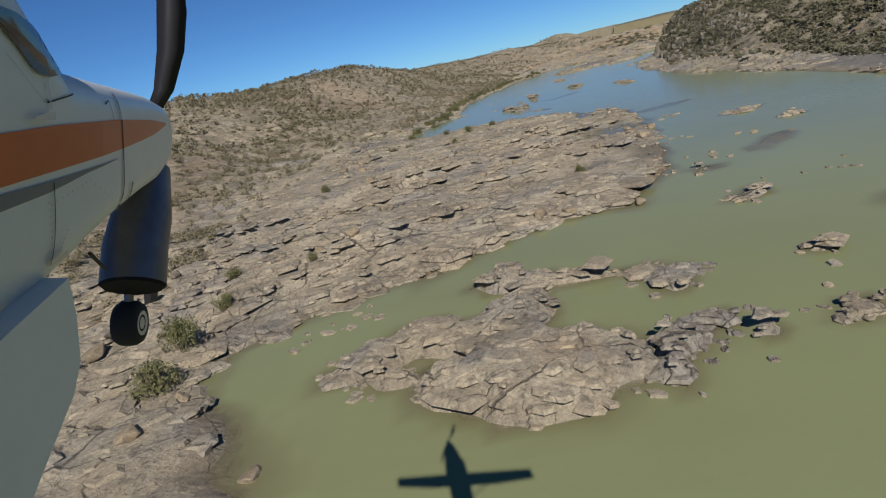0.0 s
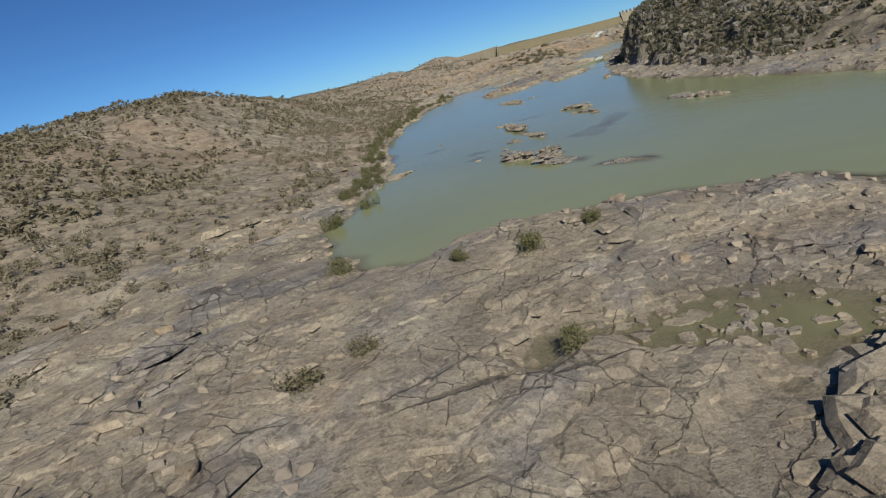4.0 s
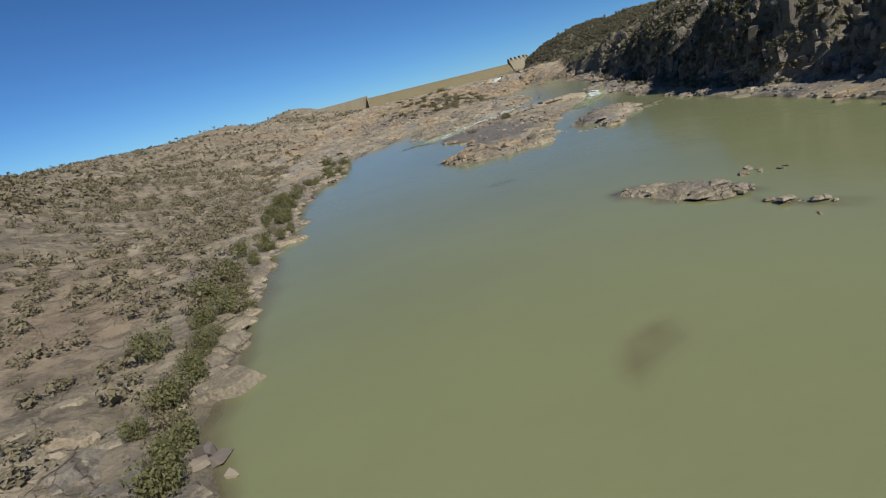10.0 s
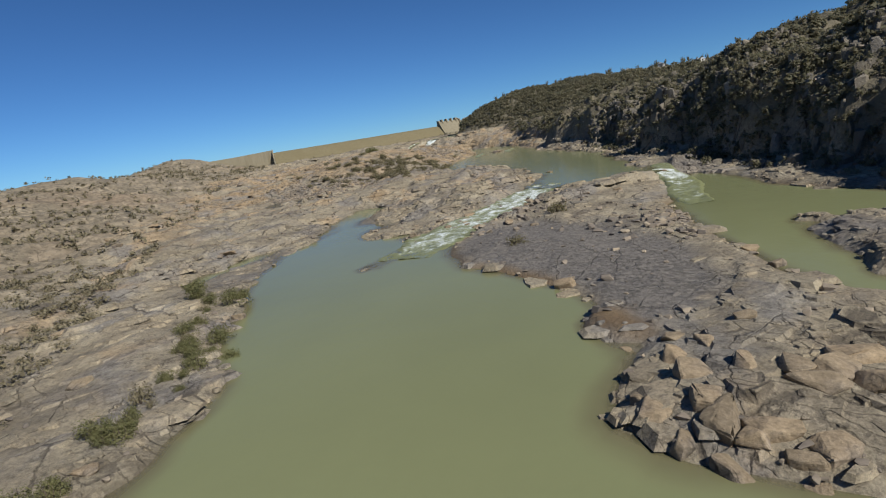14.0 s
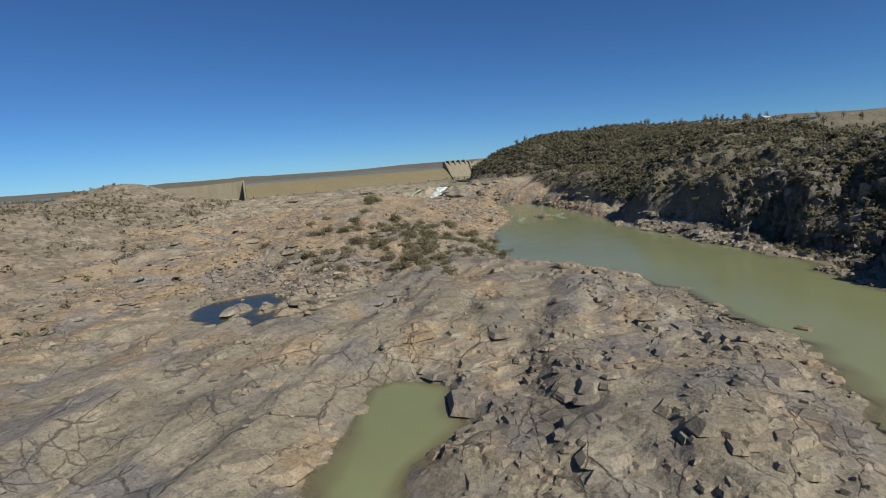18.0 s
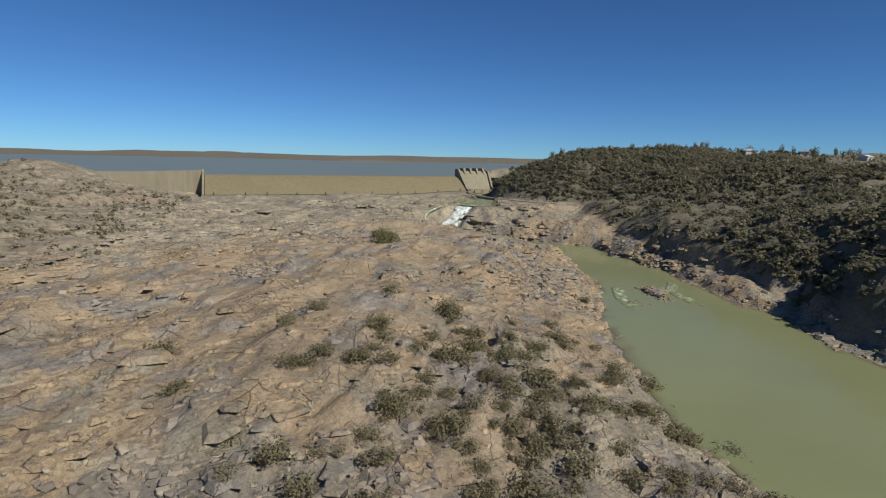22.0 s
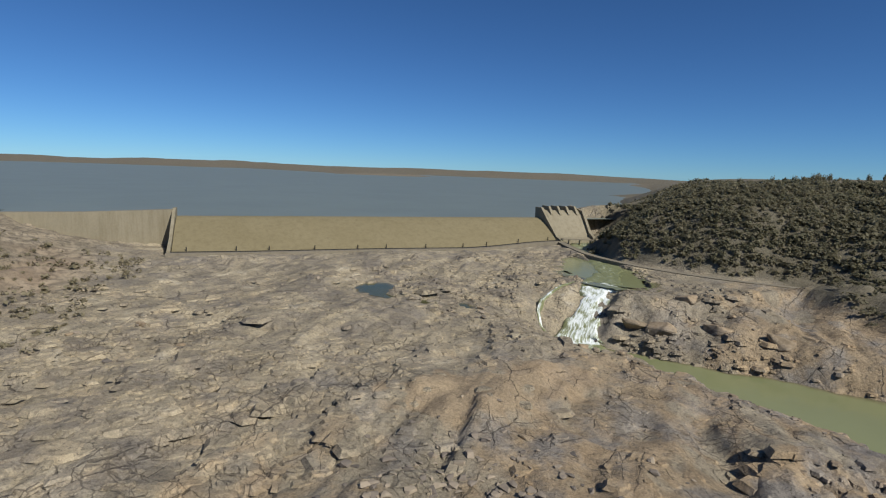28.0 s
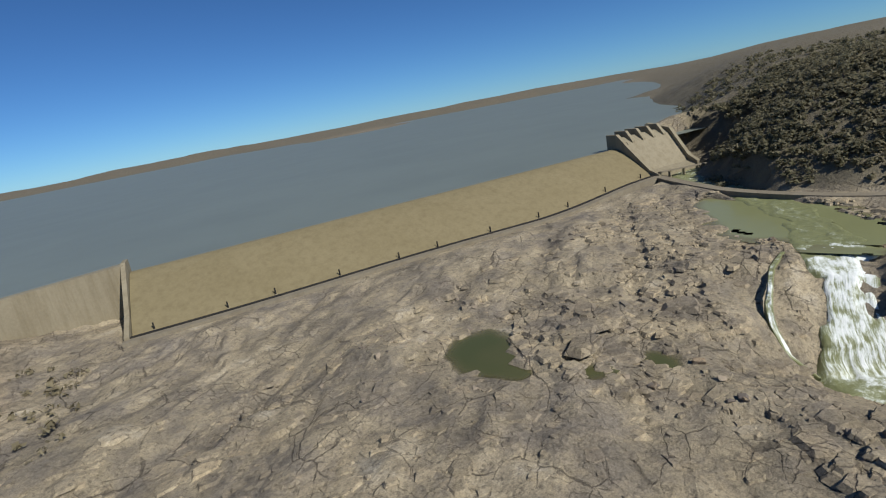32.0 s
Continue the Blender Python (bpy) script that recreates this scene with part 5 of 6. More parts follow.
for k, (bx, by, bz, bs) in enumerate(BIG):
    m = Matrix.LocRotScale((bx, by, bz + bs * 0.15), Euler((rng.uniform(-0.25, 0.25), rng.uniform(-0.25, 0.25), rng.uniform(0, 6.28))), None)
    ob = shapes[k] if k < 9 else shapes[k % 9].copy()
    if k >= 9:
        scene.collection.objects.link(ob)
    ob.matrix_world = m @ Matrix.Diagonal((bs, bs * rng.uniform(0.8, 1.1), bs * rng.uniform(0.6, 0.95), 1))


# pale stones standing alone in the pools
for bx, by, bs in ((81.6, 491.8, 0.9), (55, 78, 0.6), (58, 80, 0.5), (62, 96, 0.5), (66, 104, 0.4), (97, 125, 1.2), (101, 398, 0.8), (88, 383, 0.7), (84, 391, 0.6), (39, 396, 0.5), (43, 390, 0.7), (46, 394, 0.5), (70, 481, 0.5), (72, 477, 0.4), (69, 473, 0.45), (140, 395, 1.4), (143, 398, 1.6), (150, 409, 1.2), (330, 655, 1.1), (305, 668, 0.9), (240, 592, 1.1), (246, 600, 0.8), (236, 572, 0.8), (228, 566, 0.7)):
    lvl = 0.0 if by < 540 else Z_UP
    ob = shapes[int(bx * 7) % 9].copy()
    scene.collection.objects.link(ob)
    tagged(ob, "pale stone standing clear of the still water", "boulder", "stones in the pools")
    ob.matrix_world = Matrix.LocRotScale((bx, by, min(lvl, float(grid_z(np.array([bx]), np.array([by]))[0]) + bs * 2) - 0.05), Euler((0, 0, bx)), None) @ Matrix.Diagonal((bs * 1.2, bs, bs * 0.8, 1))


# ---- plants ----
def leaf_ball(seed, leaves, size, lobes=5, tall=0.8, spread=1.0, up=0.7):
    """A ragged crown of small leaf sprays around a few lobes; unit radius."""
    r = random.Random(seed)
    bm = bmesh.new()
    centres = [(r.uniform(-0.55, 0.55) * spread, r.uniform(-0.55, 0.55) * spread, r.uniform(0.25, 0.95) * tall, r.uniform(0.3, 0.55)) for _ in range(lobes)]
    for _ in range(leaves):
        cx, cy, cz, cr = r.choice(centres)
        d = Vector((r.gauss(0, 1), r.gauss(0, 1), r.gauss(0, 0.8))).normalized()
        p = Vector((cx, cy, cz)) + d * cr * r.uniform(0.55, 1.15)
        p.z = max(p.z, 0.03)
        n = (d + Vector((r.uniform(-0.6, 0.6), r.uniform(-0.6, 0.6), r.uniform(0, up)))).normalized()
        u = n.cross(Vector((r.uniform(-1, 1), r.uniform(-1, 1), 0.3))).normalized()
        w = n.cross(u)
        s = size * r.uniform(0.6, 1.3)
        vs = [bm.verts.new(p + u * s * a + w * s * b) for a, b in ((-1.0, -0.35), (0.75, -0.6), (0.35, 0.95))]
        bm.faces.new(vs)
    return bm


def stems(seed, count, tall):
    r = random.Random(seed)
    bm = bmesh.new()
    for _ in range(count):
        a, lean = r.uniform(0, 6.28), r.uniform(0.1, 0.6)
        top = Vector((math.cos(a) * lean, math.sin(a) * lean, tall * r.uniform(0.6, 1.0)))
        mid = top * 0.5 + Vector((r.uniform(-0.08, 0.08), r.uniform(-0.08, 0.08), 0))
        rows = []
        for p, rad in ((Vector((0, 0, -0.15)), 0.05), (mid, 0.035), (top, 0.012)):
            rows.append([bm.verts.new(p + Vector((math.cos(q) * rad, math.sin(q) * rad, 0))) for q in (0, 2.09, 4.19)])
        for r0, r1 in zip(rows[:-1], rows[1:]):
            for i in range(3):
                bm.faces.new((r0[i], r0[(i + 1) % 3], r1[(i + 1) % 3], r1[i]))
    return bm


def bush_kind(name, seed, material, label, group, leaves=1500, size=0.062, tall=1.0, category="bush"):
    root = tagged(new(name), label, category, group)
    part("stem", stems(seed, 6, tall), M_BARK, root, "thin woody stems")
    part("crown", leaf_ball(seed, leaves, size, 13, tall, 1.15), material, root)
    return root


GREEN = [bush_kind("bush", 300 + k, M_GREEN, "leafy olive-green shrub at the water's edge", "shrubs along the river bank") for k in range(4)]
DRY = [bush_kind("dry_shrub", 320 + k, M_DRY, "dry grey-brown shrub among broken rocks", "dry shrubs on the rocks", 480, 0.07, 0.8) for k in range(4)]
OLIVE = [bush_kind("shrub", 340 + k, M_OLIVE, "spreading olive-brown shrub on stony ground", "shrubs on the rock shelf", 560, 0.08, 0.75) for k in range(4)]
used_up = {}


def plant(kinds, x, y, r, tall=1.0):
    k = int(rng.integers(len(kinds)))
    z = float(grid_z(np.array([x]), np.array([y]))[0])
    m = Matrix.LocRotScale((x, y, z - 0.1), Euler((0, 0, rng.uniform(0, 6.28))), None)
    src = kinds[k]
    if src.name not in used_up:
        used_up[src.name] = True
        src.matrix_world = m
        ob = src
    else:
        ob = copy_thing(src, m)
    ob.scale = (r, r, r * tall)


# placed shrubs: x, y, radius
for bx, by, r in [(-33, 58, 2.6), (-32, 49, 2.8), (-31, 67, 1.6), (-33, 78, 1.5), (27, 108, 1.3), (-21, 77, 1.0), (-28, 133, 1.6), (-19, 106, 1.2), (13, 207, 2.0), (5, 210, 1.5), (-9, 222, 2.2), (2, 264, 2.6), (6, 185, 1.5),
                  (-7, 255, 2.6), (22, 209, 1.4), (8.4, 289.5, 1.9), (6.2, 293.5, 1.7), (4.6, 286.5, 1.5), (33, 414, 2.2), (22, 367, 2.2), (62, 481, 2.2), (15, 324, 1.2), (44, 438, 2.0), (40, 428, 2.2), (38, 420, 1.8), (68, 494, 2.2), (33, 402, 2.0), (31, 391, 2.2),
                  (107, 567, 2.6), (40, 398, 1.1), (73, 499, 2.0), (68, 489, 1.8), (109, 556, 2.0), (97, 537, 1.8), (100, 534, 1.5), (62, 480, 1.8), (61, 470, 2.0), (59, 475, 1.6), (112, 559, 1.8), (96, 541, 1.4), (108, 573, 1.5)]:
    plant(GREEN, bx, by, r * 0.88, rng.uniform(1.0, 1.4))
for q in np.linspace(0.0, 0.99, 150):
    line = np.array(LEFT_BANK_2[:13], float)
    i = q * (len(line) - 1)
    p = line[int(i)] * (1 - i % 1) + line[min(int(i) + 1, len(line) - 1)] * (i % 1)
    plant(GREEN if rng.random() < 0.7 else DRY, p[0] - rng.uniform(1, 6), p[1] + rng.uniform(-1, 3), rng.uniform(0.7, 1.9), rng.uniform(0.9, 1.5))
for bx, by, r in [(264, 732, 2.0), (271, 719, 2.4), (228, 728, 1.6), (230, 713, 1.3), (248, 717, 1.9), (249, 703, 2.0), (256, 700, 1.9), (251, 691, 1.8), (223, 709, 1.2), (236, 690, 1.8), (239, 674, 1.5), (228, 768, 1.8), (217, 726, 1.4), (280, 746, 2.2), (247, 727, 1.7), (281, 703, 1.4),
                  (176, 541, 1.5), (153, 533, 1.2), (-15, 193, 1.2), (-9, 196, 1.0), (283, 690, 1.4), (272, 735, 2.0), (258, 745, 1.7), (240, 745, 1.5), (290, 725, 1.6), (262, 710, 1.6), (300, 735, 1.4), (255, 760, 1.3), (340, 750, 1.2)]:
    plant(OLIVE, bx, by, r * 1.7, rng.uniform(0.7, 1.0))
for _ in range(150):
    bx, by = 258 + rng.normal(0, 17), 718 + rng.normal(0, 17)
    if np.hypot(bx - 197, by - 697) > 22:
        plant(OLIVE if rng.random() < 0.8 else DRY, bx, by, rng.uniform(1.1, 2.9), rng.uniform(0.6, 0.95))
big = bush_kind("bush", 351, M_GREEN, "large round dark-green bush alone on the rock shelf", "", 2600, 0.052, 0.95)
big.matrix_world = pose(324, 824, float(grid_z(np.array([324.0]), np.array([824.0]))[0]) - 0.1)
big.scale = (5.4, 5.4, 4.6)

# scrub on both hillsides, too many to count
x, y = (np.concatenate(p) for p in zip(scatter(62000, -40, 620, -300, 20), scatter(26000, 560, 1250, -420, 20)))
t_h, t_soil, *_, t_sh = terrain(x, y)
left_d = side(LEFT_LINE, x, y)
clump = ease(-0.35, 0.3, fbm(x, y, 0.03, 3, 291))
dry = np.where((rng.random(len(x)) < (0.2 + 0.65 * clump)) & (left_d > -6) & (t_sh > 1.5) & clear_of_dam(x, y) & (t_h < 120))[0]
dry = rng.permutation(dry)[:21000]
close = (left_d[dry] < 42) & (y[dry] < 640)
for name, chosen, leaves, size in (("hillside_scrub", dry[~close], 13, 0.38), ("bank_scrub", dry[close][:2600], 60, 0.15)):
    kinds = [leaf_ball(400 + k, leaves, size, 5, 0.8, 1.0, 1.6) for k in range(8)]
    many(name, kinds, [(rng.integers(8), x[i], y[i], t_h[i] - 0.1, s, s, s * rng.uniform(0.7, 1.2), rng.uniform(0, 6.28)) for i in chosen for s in (rng.uniform(0.6, 2.2),)],
         M_DRY, "dry grey-brown scrub dotted over the hills", "scrub")
x, y = (np.concatenate(p) for p in zip(scatter(35000, 20, 600, 60, 290), scatter(16000, -60, 1250, 30, 420), scatter(46000, 560, 1130, 30, 330)))
t_h, t_soil, *_, t_sh = terrain(x, y)
right_d, road_d = -side(RIGHT_LINE, x, y), -side(ROAD, x, y)
clump = ease(-0.35, 0.3, fbm(x, y, 0.03, 3, 291))
above = ease(6, 14, road_d) * ease(720, 780, y)
wood = np.where((rng.random(len(x)) < np.maximum(0.34 + 0.5 * clump, above)) & (np.where(y > 740, np.maximum(road_d - 2, right_d), right_d) > 2.5) & (t_sh > 2) & ((road_d > 7) | (road_d < -13) | (y < 690)) & (rng.random(len(x)) < np.where((road_d < 0) & (y > 740), 0.45, 1.0)) & clear_of_dam(x, y))[0]
wood = wood[np.argsort(rng.random(len(wood)) + 0.22 * (y[wood] < 690) + 0.5 * (right_d[wood] > 230) + 0.7 * ease(90, 210, right_d[wood] + 90 * fbm(x[wood], y[wood], 0.012, 3, 295)) * (y[wood] < 690))][:23500]
kinds = [leaf_ball(430 + k, 31, 0.32, 7, 0.75, 1.1, 2.6) for k in range(8)]
many("hillside_trees", kinds, [(rng.integers(8), x[i], y[i], t_h[i] - 0.2, s, s, s * rng.uniform(0.7, 1.3), rng.uniform(0, 6.28)) for i in wood for s in (rng.uniform(1.0, 2.7),)],
     M_DARKLEAF, "dense dark-green trees and scrub on the rocky hill", "trees")


# crags and shrubs that break up the cliff of the gorge
dice = np.random.default_rng(77)
x, y = to_world(dice.uniform(300, 720, 90000), dice.uniform(20, 230, 90000))
right_d = -side(RIGHT_LINE, x, y)
near = (right_d > -5) & (right_d < 46) & (y > 300) & (y < 655)
x, y, right_d = x[near], y[near], right_d[near]
t_h, *_, t_sh = terrain(x, y)
lean = np.hypot(terrain(x + 0.8, y)[0] - t_h, terrain(x, y + 0.8)[0] - t_h) / 0.8
face = np.clip(0.12 + 0.30 * lean, 0, 1) * (t_h > 0.3) * (t_sh > 0.4)
tuft = ease(-0.3, 0.25, fbm(x, y, 0.05, 3, 391))
crag = np.where(dice.random(len(x)) < face * (1.0 - 0.5 * tuft))[0][:5200]
shapes = [hull_rock(60 + k, 0.95, 17) for k in range(8)]
many("crags", shapes, [(dice.integers(8), x[i], y[i], t_h[i] - 0.35 * s, s * dice.uniform(0.7, 1.2), s * dice.uniform(0.6, 1.0), s * dice.uniform(0.8, 1.7), dice.uniform(0, 6.28)) for i in crag for s in (min(dice.lognormal(-0.15, 0.5), 2.4),)],
     M_CRAG, "dark weathered crags and fallen blocks of the gorge cliff", "rock")
tufts = np.where(dice.random(len(x)) < face * (0.25 + 0.9 * tuft) * (t_h > 0.9))[0][:5200]
shapes = [leaf_ball(460 + k, 46, 0.24, 7, 0.75, 1.1, 2.2) for k in range(8)]
many("cliff_shrubs", shapes, [(dice.integers(8), x[i], y[i], t_h[i] - 0.2, s, s, s * dice.uniform(0.8, 1.5), dice.uniform(0, 6.28)) for i in tufts for s in (dice.uniform(0.7, 1.9),)],
     M_DARKLEAF, "dark olive shrubs rooted in the crags of the gorge", "shrubs")


def tree_kind(seed):
    root = tagged(new("tree"), "tall dark-green tree standing out on the hill's crest", "tree", "trees on the hill's crest")
    r = random.Random(seed)
    rings = []
    for f, w in ((-0.05, 0.05), (0.3, 0.035), (0.6, 0.02)):
        c = Vector((r.uniform(-0.03, 0.03), r.uniform(-0.03, 0.03), f))
        rings.append([c + Vector((math.cos(q) * w, math.sin(q) * w, 0)) for q in np.linspace(0, 6.283, 7)[:-1]])
    part("trunk", loft(rings), M_BARK, root)
    bm = leaf_ball(seed, 150, 0.10, 6, 0.55, 0.55)
    for v in bm.verts:
        v.co.x, v.co.y, v.co.z = v.co.x * 0.5, v.co.y * 0.5, v.co.z * 0.95 + 0.32
    part("crown", bm, M_DARKLEAF, root)
    return root


TREES = [tree_kind(500 + k) for k in range(4)]
k = 0
for bx, by in zip(rng.uniform(570, 760, 70), rng.uniform(600, 940, 70)):
    z = float(grid_z(np.array([bx]), np.array([by]))[0])
    m = Matrix.LocRotScale((bx, by, z), Euler((0, 0, rng.uniform(0, 6.28))), None)
    ob = TREES[k] if k < 4 else copy_thing(TREES[k % 4], m)
    ob.matrix_world = m
    sc = rng.uniform(4.0, 7.5)
    ob.scale = (sc, sc, sc)
    k += 1
M_ROOF = plain("pale_roof", (0.62, 0.62, 0.60), 0.5, 0.1)
M_HOUSE = plain("pale_wall", (0.5, 0.47, 0.42), 0.8)
for bx, by, turn in ((676, 770, 20), (690, 735, -10), (668, 806, 40), (700, 700, 15)):
    z = float(grid_z(np.array([float(bx)]), np.array([float(by)]))[0]) + 0.6
    house = tagged(new("house"), "low pale house with a light metal roof among the trees", "house", "houses on the hill")
    house.matrix_world = pose(bx, by, z, 0, 0, turn)
    house.scale = (0.8, 0.8, 0.8)
    part("wall", box((-6, -3.5, -4), (6, 3.5, 2.8), 0.03), M_HOUSE, house)
    part("roof", loft([[Vector((x, y, zz)) for y, zz in ((-4.2, 2.7), (-4.2, 2.9), (0, 4.4), (4.2, 2.9), (4.2, 2.7))] for x in (-6.8, 6.8)]), M_ROOF, house)


# ---- the light aircraft that carries the camera, as it flies at the start ----
M_PAINT = plain("white_paint", (0.62, 0.63, 0.60), 0.35, 0, 0.08, 3)
M_STRIPE = plain("orange_paint", (0.50, 0.12, 0.025), 0.35, 0, 0.15, 3)
M_GREYSTRIPE = plain("grey_paint", (0.16, 0.17, 0.17), 0.4, 0, 0.1, 3)
M_RUBBER = plain("tyre_rubber", (0.02, 0.02, 0.02), 0.85)
M_STEEL = plain("exhaust_steel", (0.16, 0.15, 0.16), 0.45, 0.7, 0.4, 5)
M_HOLLOW = plain("pipe_hollow_black", (0.006, 0.006, 0.006), 0.9)
M_ALLOY = plain("wheel_alloy", (0.5, 0.5, 0.5), 0.4, 0.6)
M_BLADE = plain("propeller_paint", (0.018, 0.016, 0.018), 0.5)
q = Mat("cabin_glass", 0.08)
q.color((0.012, 0.016, 0.022))
q.b.inputs["Specular IOR Level"].default_value = 0.6
M_CABIN = q.m

plane = tagged(new("light_aircraft"), "white light aircraft with an orange stripe in low flight", "aircraft")
plane.matrix_world = pose(0.0, 0.0, 24.4, -1.801, 14.681, 5.912)
MID = -1.9
# fuselage sections: metres ahead, half width, underside and top
HULL = [(-5.2, 0.1, -0.317, -0.017), (-3.0, 0.32, -0.717, 0.183), (-1.0, 0.5, -0.877, 0.533), (0.8, 0.55, -0.927, 0.613), (2.553, 0.55, -0.927, 0.633), (2.731, 0.55, -0.865, 0.441), (2.869, 0.55, -0.828, 0.279),
        (2.978, 0.55, -0.783, 0.15), (3.198, 0.545, -0.737, 0.13), (3.526, 0.52, -0.687, 0.102), (4.019, 0.46, -0.645, 0.072), (4.56, 0.38, -0.627, 0.034), (5.153, 0.27, -0.552, -0.041), (5.57, 0.16, -0.427, -0.139)]
SQUARE = 5.0


def skin(a, c, out=0.0):
    """The point of the fuselage's right side at a ahead and c aloft."""
    for (a0, w0, l0, t0), (a1, w1, l1, t1) in zip(HULL[:-1], HULL[1:]):
        if a <= a1 or a1 == HULL[-1][0]:
            f = min(max((a - a0) / (a1 - a0), 0), 1)
            w, lo, hi = w0 + (w1 - w0) * f, l0 + (l1 - l0) * f, t0 + (t1 - t0) * f
            t = min(abs((c - (lo + hi) / 2) / ((hi - lo) / 2)), 0.999)
            return Vector((MID + w * (1 - t ** SQUARE) ** (1 / SQUARE) + out, a, c))


def ring(a, w, lo, hi, n=48):
    pts = []
    for k in range(n):
        q = 2 * math.pi * k / n
        cq, sq = math.cos(q), math.sin(q)
        e = 2 / SQUARE
        pts.append(Vector((MID + w * math.copysign(abs(cq) ** e, cq), a, (lo + hi) / 2 + (hi - lo) / 2 * math.copysign(abs(sq) ** e, sq))))
    return pts


part("fuselage", loft([ring(*r) for r in HULL]), M_PAINT, plane, "white painted fuselage and engine cowling", smooth=True)


def band(name, top, low, material, out=0.006, n=26, label=""):
    """A painted band or small plate between two lines (ahead, aloft), laid on the skin."""
    bm = bmesh.new()
    prev = None
    for k in range(n + 1):
        i = k / n * (len(top) - 1)
        j = min(int(i), len(top) - 2)
        t, b = (Vector(line[j]).lerp(Vector(line[j + 1]), i - j) for line in (top, low))
        row = [bm.verts.new(skin(*t.lerp(b, g / 4), out)) for g in range(5)]
        if prev:
            for g in range(4):
                bm.faces.new((prev[g], prev[g + 1], row[g + 1], row[g]))
        prev = row
    bmesh.ops.recalc_face_normals(bm, faces=bm.faces)
    return part(name, bm, material, plane, label)


def seam(line, thick=0.009):
    band("panel_seam", line, [(a + thick * 0.7, c - thick * 0.7) for a, c in line], M_DARK, 0.008, 12)


band("stripe", [(2.272, -0.149), (2.785, -0.126), (3.436, -0.118), (4.34, -0.144), (4.922, -0.182)], [(2.222, -0.347), (2.736, -0.321), (3.383, -0.289), (4.297, -0.249), (4.913, -0.2)], M_STRIPE, label="orange painted stripe")
band("pinstripe", [(2.216, -0.371), (2.632, -0.363), (2.996, -0.348), (3.416, -0.33)], [(2.2, -0.437), (2.62, -0.411), (2.992, -0.365), (3.415, -0.333)], M_GREYSTRIPE, label="grey painted pinstripe")
band("side_window", [(2.2, 0.33), (2.389, 0.325), (2.559, 0.316), (2.70, 0.285), (2.83, 0.215), (2.935, 0.12)], [(2.2, 0.31), (2.389, 0.28), (2.527, 0.187), (2.639, 0.092), (2.743, 0.077), (2.925, 0.105)], M_CABIN, 0.012, label="dark tinted cabin window")
seam([(3.541, 0.03), (3.538, -0.12), (3.479, -0.401), (3.429, -0.658)], 0.02)
seam([(2.695, -0.026), (2.975, 0.016)])
seam([(2.667, -0.368), (2.637, -0.56), (2.612, -0.735)])
seam([(2.449, 0.159), (2.571, 0.062), (2.674, -0.021)])
seam([(3.324, -0.032), (3.40, -0.01), (3.405, -0.115)])
band("latch", [(2.555, -0.081), (2.715, -0.068)], [(2.549, -0.103), (2.707, -0.102)], M_ALLOY, 0.03, 6, "small metal latch")
band("latch", [(2.565, -0.701), (2.724, -0.685)], [(2.576, -0.729), (2.726, -0.718)], M_ALLOY, 0.03, 6, "small metal latch")
band("louvre", [(3.637, -0.493), (3.661, -0.497)], [(3.599, -0.599), (3.623, -0.603)], M_DARK, 0.01, 4)
for line in ([(2.72, -0.05), (2.72, 0.06)], [(2.64, -0.74), (2.74, -0.60)], [(3.56, 0.05), (3.53, -0.11)], [(2.60, -0.45), (2.60, -0.70)], [(2.62, -0.46), (3.0, -0.40)], [(3.0, -0.40), (3.40, -0.62)]):
    p, q = Vector(line[0]), Vector(line[1])
    for k in range(9):
        c = p.lerp(q, k / 8)
        band("rivet", [(c.x - 0.006, c.y + 0.006), (c.x + 0.006, c.y + 0.006)], [(c.x - 0.006, c.y - 0.006), (c.x + 0.006, c.y - 0.006)], M_ALLOY, 0.012, 1)


def tube(path, radii, n=18, squash=1.0):
    rings = []
    for k, (p, r) in enumerate(zip(path, radii)):
        t = (path[min(k + 1, len(path) - 1)] - path[max(k - 1, 0)]).normalized()
        u = t.cross(Vector((1, 0.2, 0))).normalized()
        v = t.cross(u)
        rings.append([p + (u * math.cos(q) + v * math.sin(q) * squash) * r for q in np.linspace(0, 2 * math.pi, n + 1)[:-1]])
    return rings


low = [Vector(p) for p in ((-1.75, 4.926, -0.563), (-1.72, 4.636, -0.888), (-1.7, 4.389, -1.103), (-1.68, 4.23, -1.345))]
span = 0.225
part("exhaust_pipe", loft(tube(low, [span * 0.75, span * 0.95, span, span]), caps=False), M_STEEL, plane, "scorched steel exhaust pipe", smooth=True)
# black disc closes the pipe in place of the shade inside it
part("exhaust_mouth", loft(tube([low[3] - (low[3] - low[2]).normalized() * 0.01, low[3] + (low[3] - low[2]).normalized() * 0.02], [span * 0.98, span * 0.9])), M_HOLLOW, plane, "black disc standing for the pipe's unlit hollow")
part("drain_tube", loft(tube([Vector((-1.6, 3.465, -0.90)), Vector((-1.65, 3.749, -1.078))], [0.012, 0.012], 8)), M_DARK, plane)
hub, rad = Vector((-1.78, 4.348, -1.69)), 0.177


def wheel_ring(x, r, n=28):
    return [hub + Vector((x, math.cos(q) * r, math.sin(q) * r)) for q in np.linspace(0, 2 * math.pi, n + 1)[:-1]]


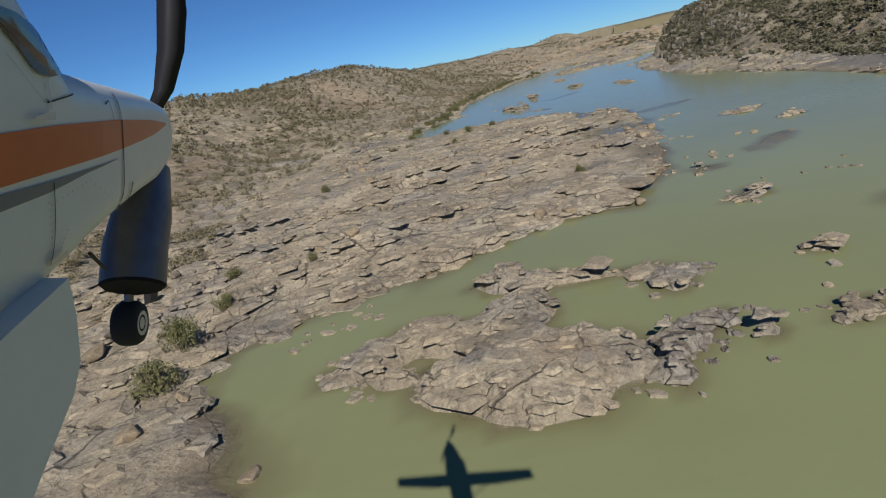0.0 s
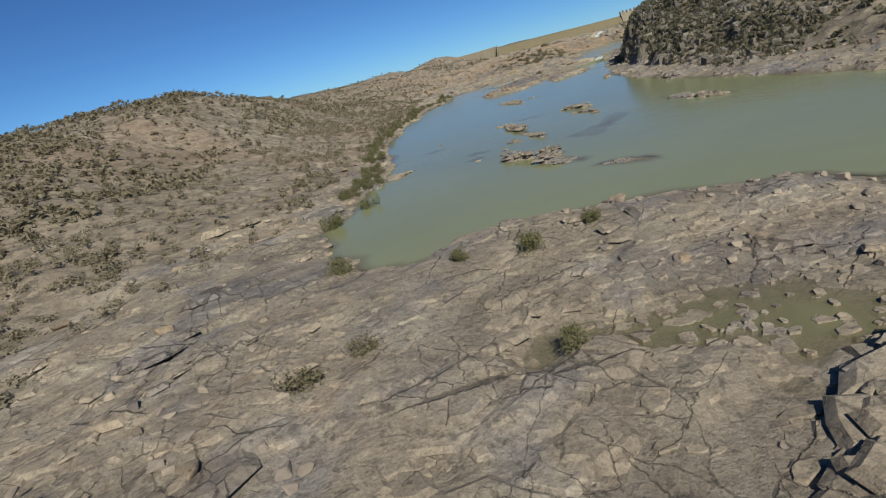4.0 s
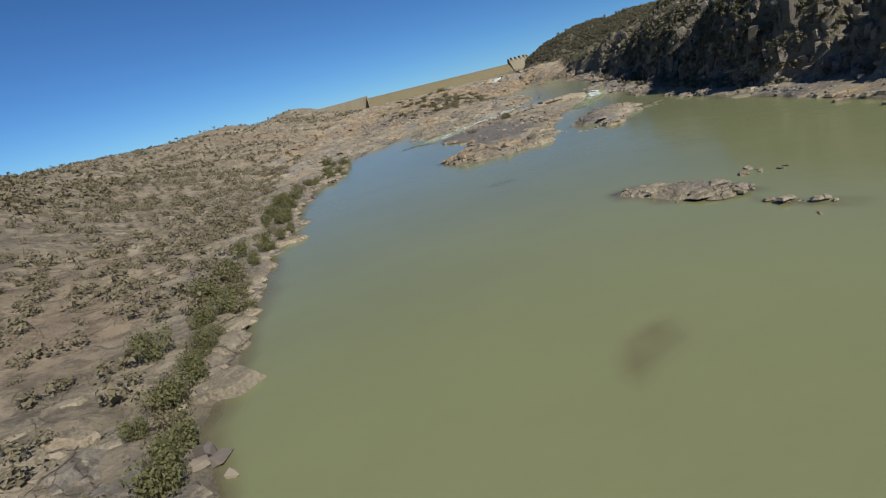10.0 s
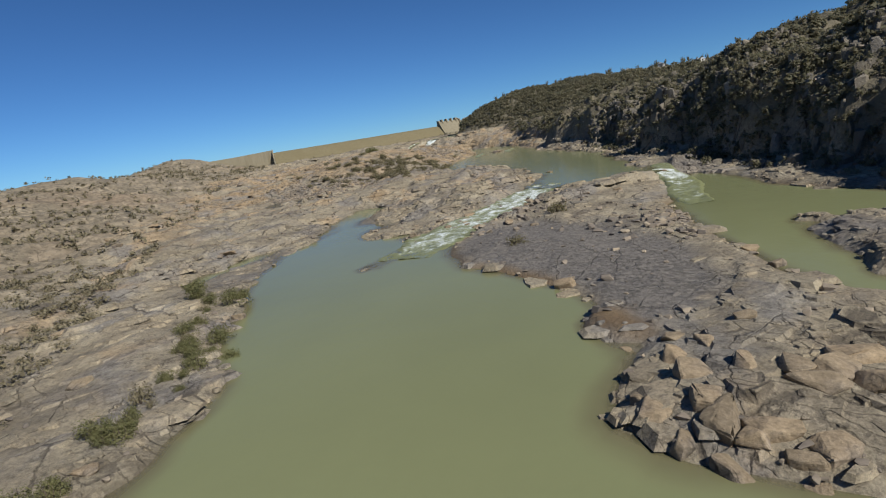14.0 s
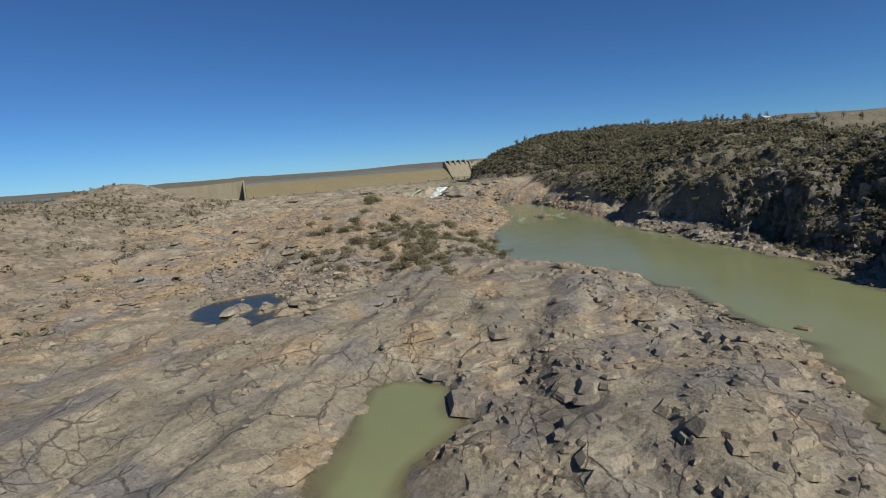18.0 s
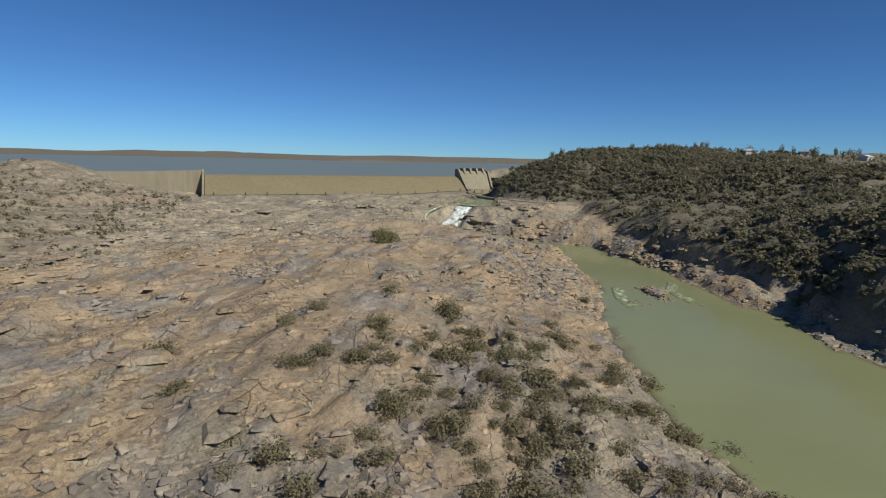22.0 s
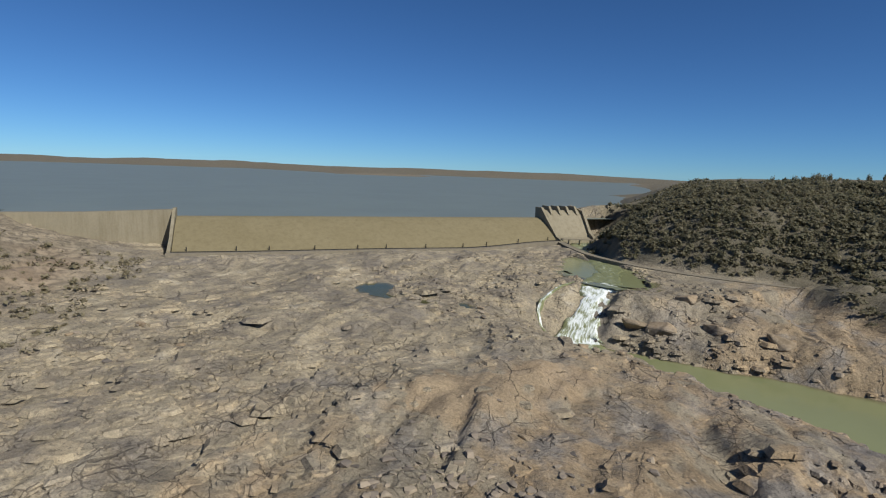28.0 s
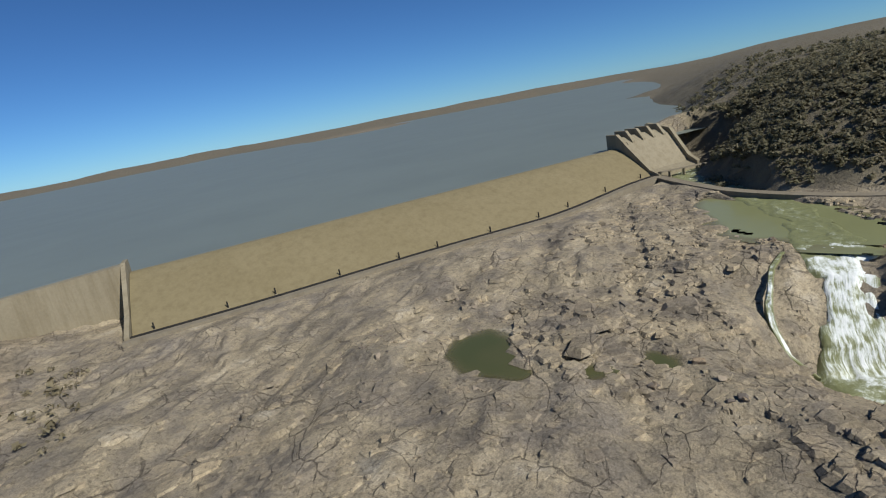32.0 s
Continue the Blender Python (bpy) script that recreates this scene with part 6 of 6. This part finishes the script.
nose_wheel = part("nose_wheel", loft([wheel_ring(x, r * rad) for x, r in ((-0.09, 0.6), (-0.085, 0.85), (-0.05, 0.98), (0, 1.0), (0.05, 0.98), (0.085, 0.85), (0.09, 0.6))]), M_RUBBER, plane, "black rubber nose tyre", smooth=True)
part("rim", loft([wheel_ring(x, r * rad) for x, r in ((0.075, 0.56), (0.095, 0.54), (0.088, 0.3), (0.10, 0.12))]), M_ALLOY, nose_wheel)
part("axle_fork", loft(tube([hub + Vector((0, -0.02, 0.0)), hub + Vector((0, 0.12, 0.55))], [0.03, 0.04])), M_STEEL, plane)
part("propeller_hub", loft([[Vector((MID + math.cos(q) * r, a, HULL[-1][2] * 0.5 + HULL[-1][3] * 0.5 + math.sin(q) * r)) for q in np.linspace(0, 6.283, 17)[:-1]] for a, r in ((HULL[-1][0] - 0.05, 0.16), (HULL[-1][0] + 0.12, 0.13), (HULL[-1][0] + 0.25, 0.03))]), M_PAINT, plane, smooth=True)
blade_a = HULL[-1][0] + 0.1
spine = [(Vector((b, blade_a, c)), w) for b, c, w in ((-1.941, -0.148, 0.05), (-1.813, 0.086, 0.08), (-1.726, 0.437, 0.11), (-1.69, 0.776, 0.12), (-1.68, 1.148, 0.1), (-1.696, 1.417, 0.05))]
part("propeller_blade", loft([[p + Vector((w, 0.03, 0)), p + Vector((0, -0.02, 0)), p + Vector((-w, -0.03, 0)), p + Vector((0, 0.02, 0))] for p, w in spine]), M_BLADE, plane, "dark curved propeller blade", smooth=True)
far_tip = Vector((MID - (spine[-1][0].x - MID), blade_a, HULL[-1][2] + HULL[-1][3] - spine[-1][0].z))
part("propeller_blade", loft([[p + Vector((w, 0.03, 0)), p + Vector((0, -0.02, 0)), p + Vector((-w, -0.03, 0)), p + Vector((0, 0.02, 0))] for p, w in ((spine[0][0], 0.05), (spine[0][0].lerp(far_tip, 0.5), 0.12), (far_tip, 0.05))]), M_BLADE, plane)
panel = [Vector((-1.3, a, c)) for a, c in ((1.896, -0.902), (2.601, -0.79), (2.625, -0.982), (2.608, -1.2), (2.513, -1.323), (2.306, -1.449), (2.036, -1.618), (1.758, -1.448))]
bm = bmesh.new()
near, back = [bm.verts.new(p) for p in panel], [bm.verts.new(p + Vector((-0.12, 0, 0))) for p in panel]
bm.faces.new(near)
bm.faces.new(back[::-1])
for i in range(len(panel)):
    bm.faces.new((near[i], back[i], back[(i + 1) % len(panel)], near[(i + 1) % len(panel)]))
bmesh.ops.recalc_face_normals(bm, faces=bm.faces)
part("belly_fairing", bm, M_PAINT, plane, "broad white fairing under the cabin")
WING_C = HULL[3][3] + 0.12


def aerofoil(b, a0, chord, c, thick):
    pts = []
    for k in range(14):
        q = 2 * math.pi * k / 14
        f = (1 + math.cos(q)) / 2
        pts.append(Vector((b, a0 - chord * (1 - f), c + math.sin(q) * thick * (0.35 + 0.65 * f))))
    return pts


part("wing", loft([aerofoil(MID + b, 0.9 - 0.12 * abs(b) / 4.4, 1.25 - 0.35 * max(abs(b) - 2, 0) / 2.4, WING_C + 0.06 * abs(b) / 4.4, 0.085) for b in (-4.4, -2, -0.6, 0, 0.6, 2, 4.4)]), M_PAINT, plane, "high white wing", smooth=True)
part("tailplane", loft([aerofoil(MID + b, -4.5, 0.85 - 0.25 * abs(b) / 1.6, HULL[0][3] - 0.05, 0.04) for b in (-1.6, 0, 1.6)]), M_PAINT, plane, smooth=True)
part("fin", loft([[Vector((MID + o, a, HULL[0][3] - 0.1 + h)) for a, h, o in ((-4.2 - s, z, 0.03), (-5.2 - 0.3 * s, z, 0.01), (-5.2 - 0.3 * s, z, -0.01), (-4.2 - s, z, -0.03))] for s, z in ((0, 0), (0.5, 1.15))]), M_PAINT, plane)
part("wing_strut", loft(tube([Vector((MID + 0.5, 0.35, HULL[3][2] + 0.15)), Vector((MID + 2.35, 0.45, WING_C - 0.02))], [0.035, 0.03])), M_PAINT, plane)
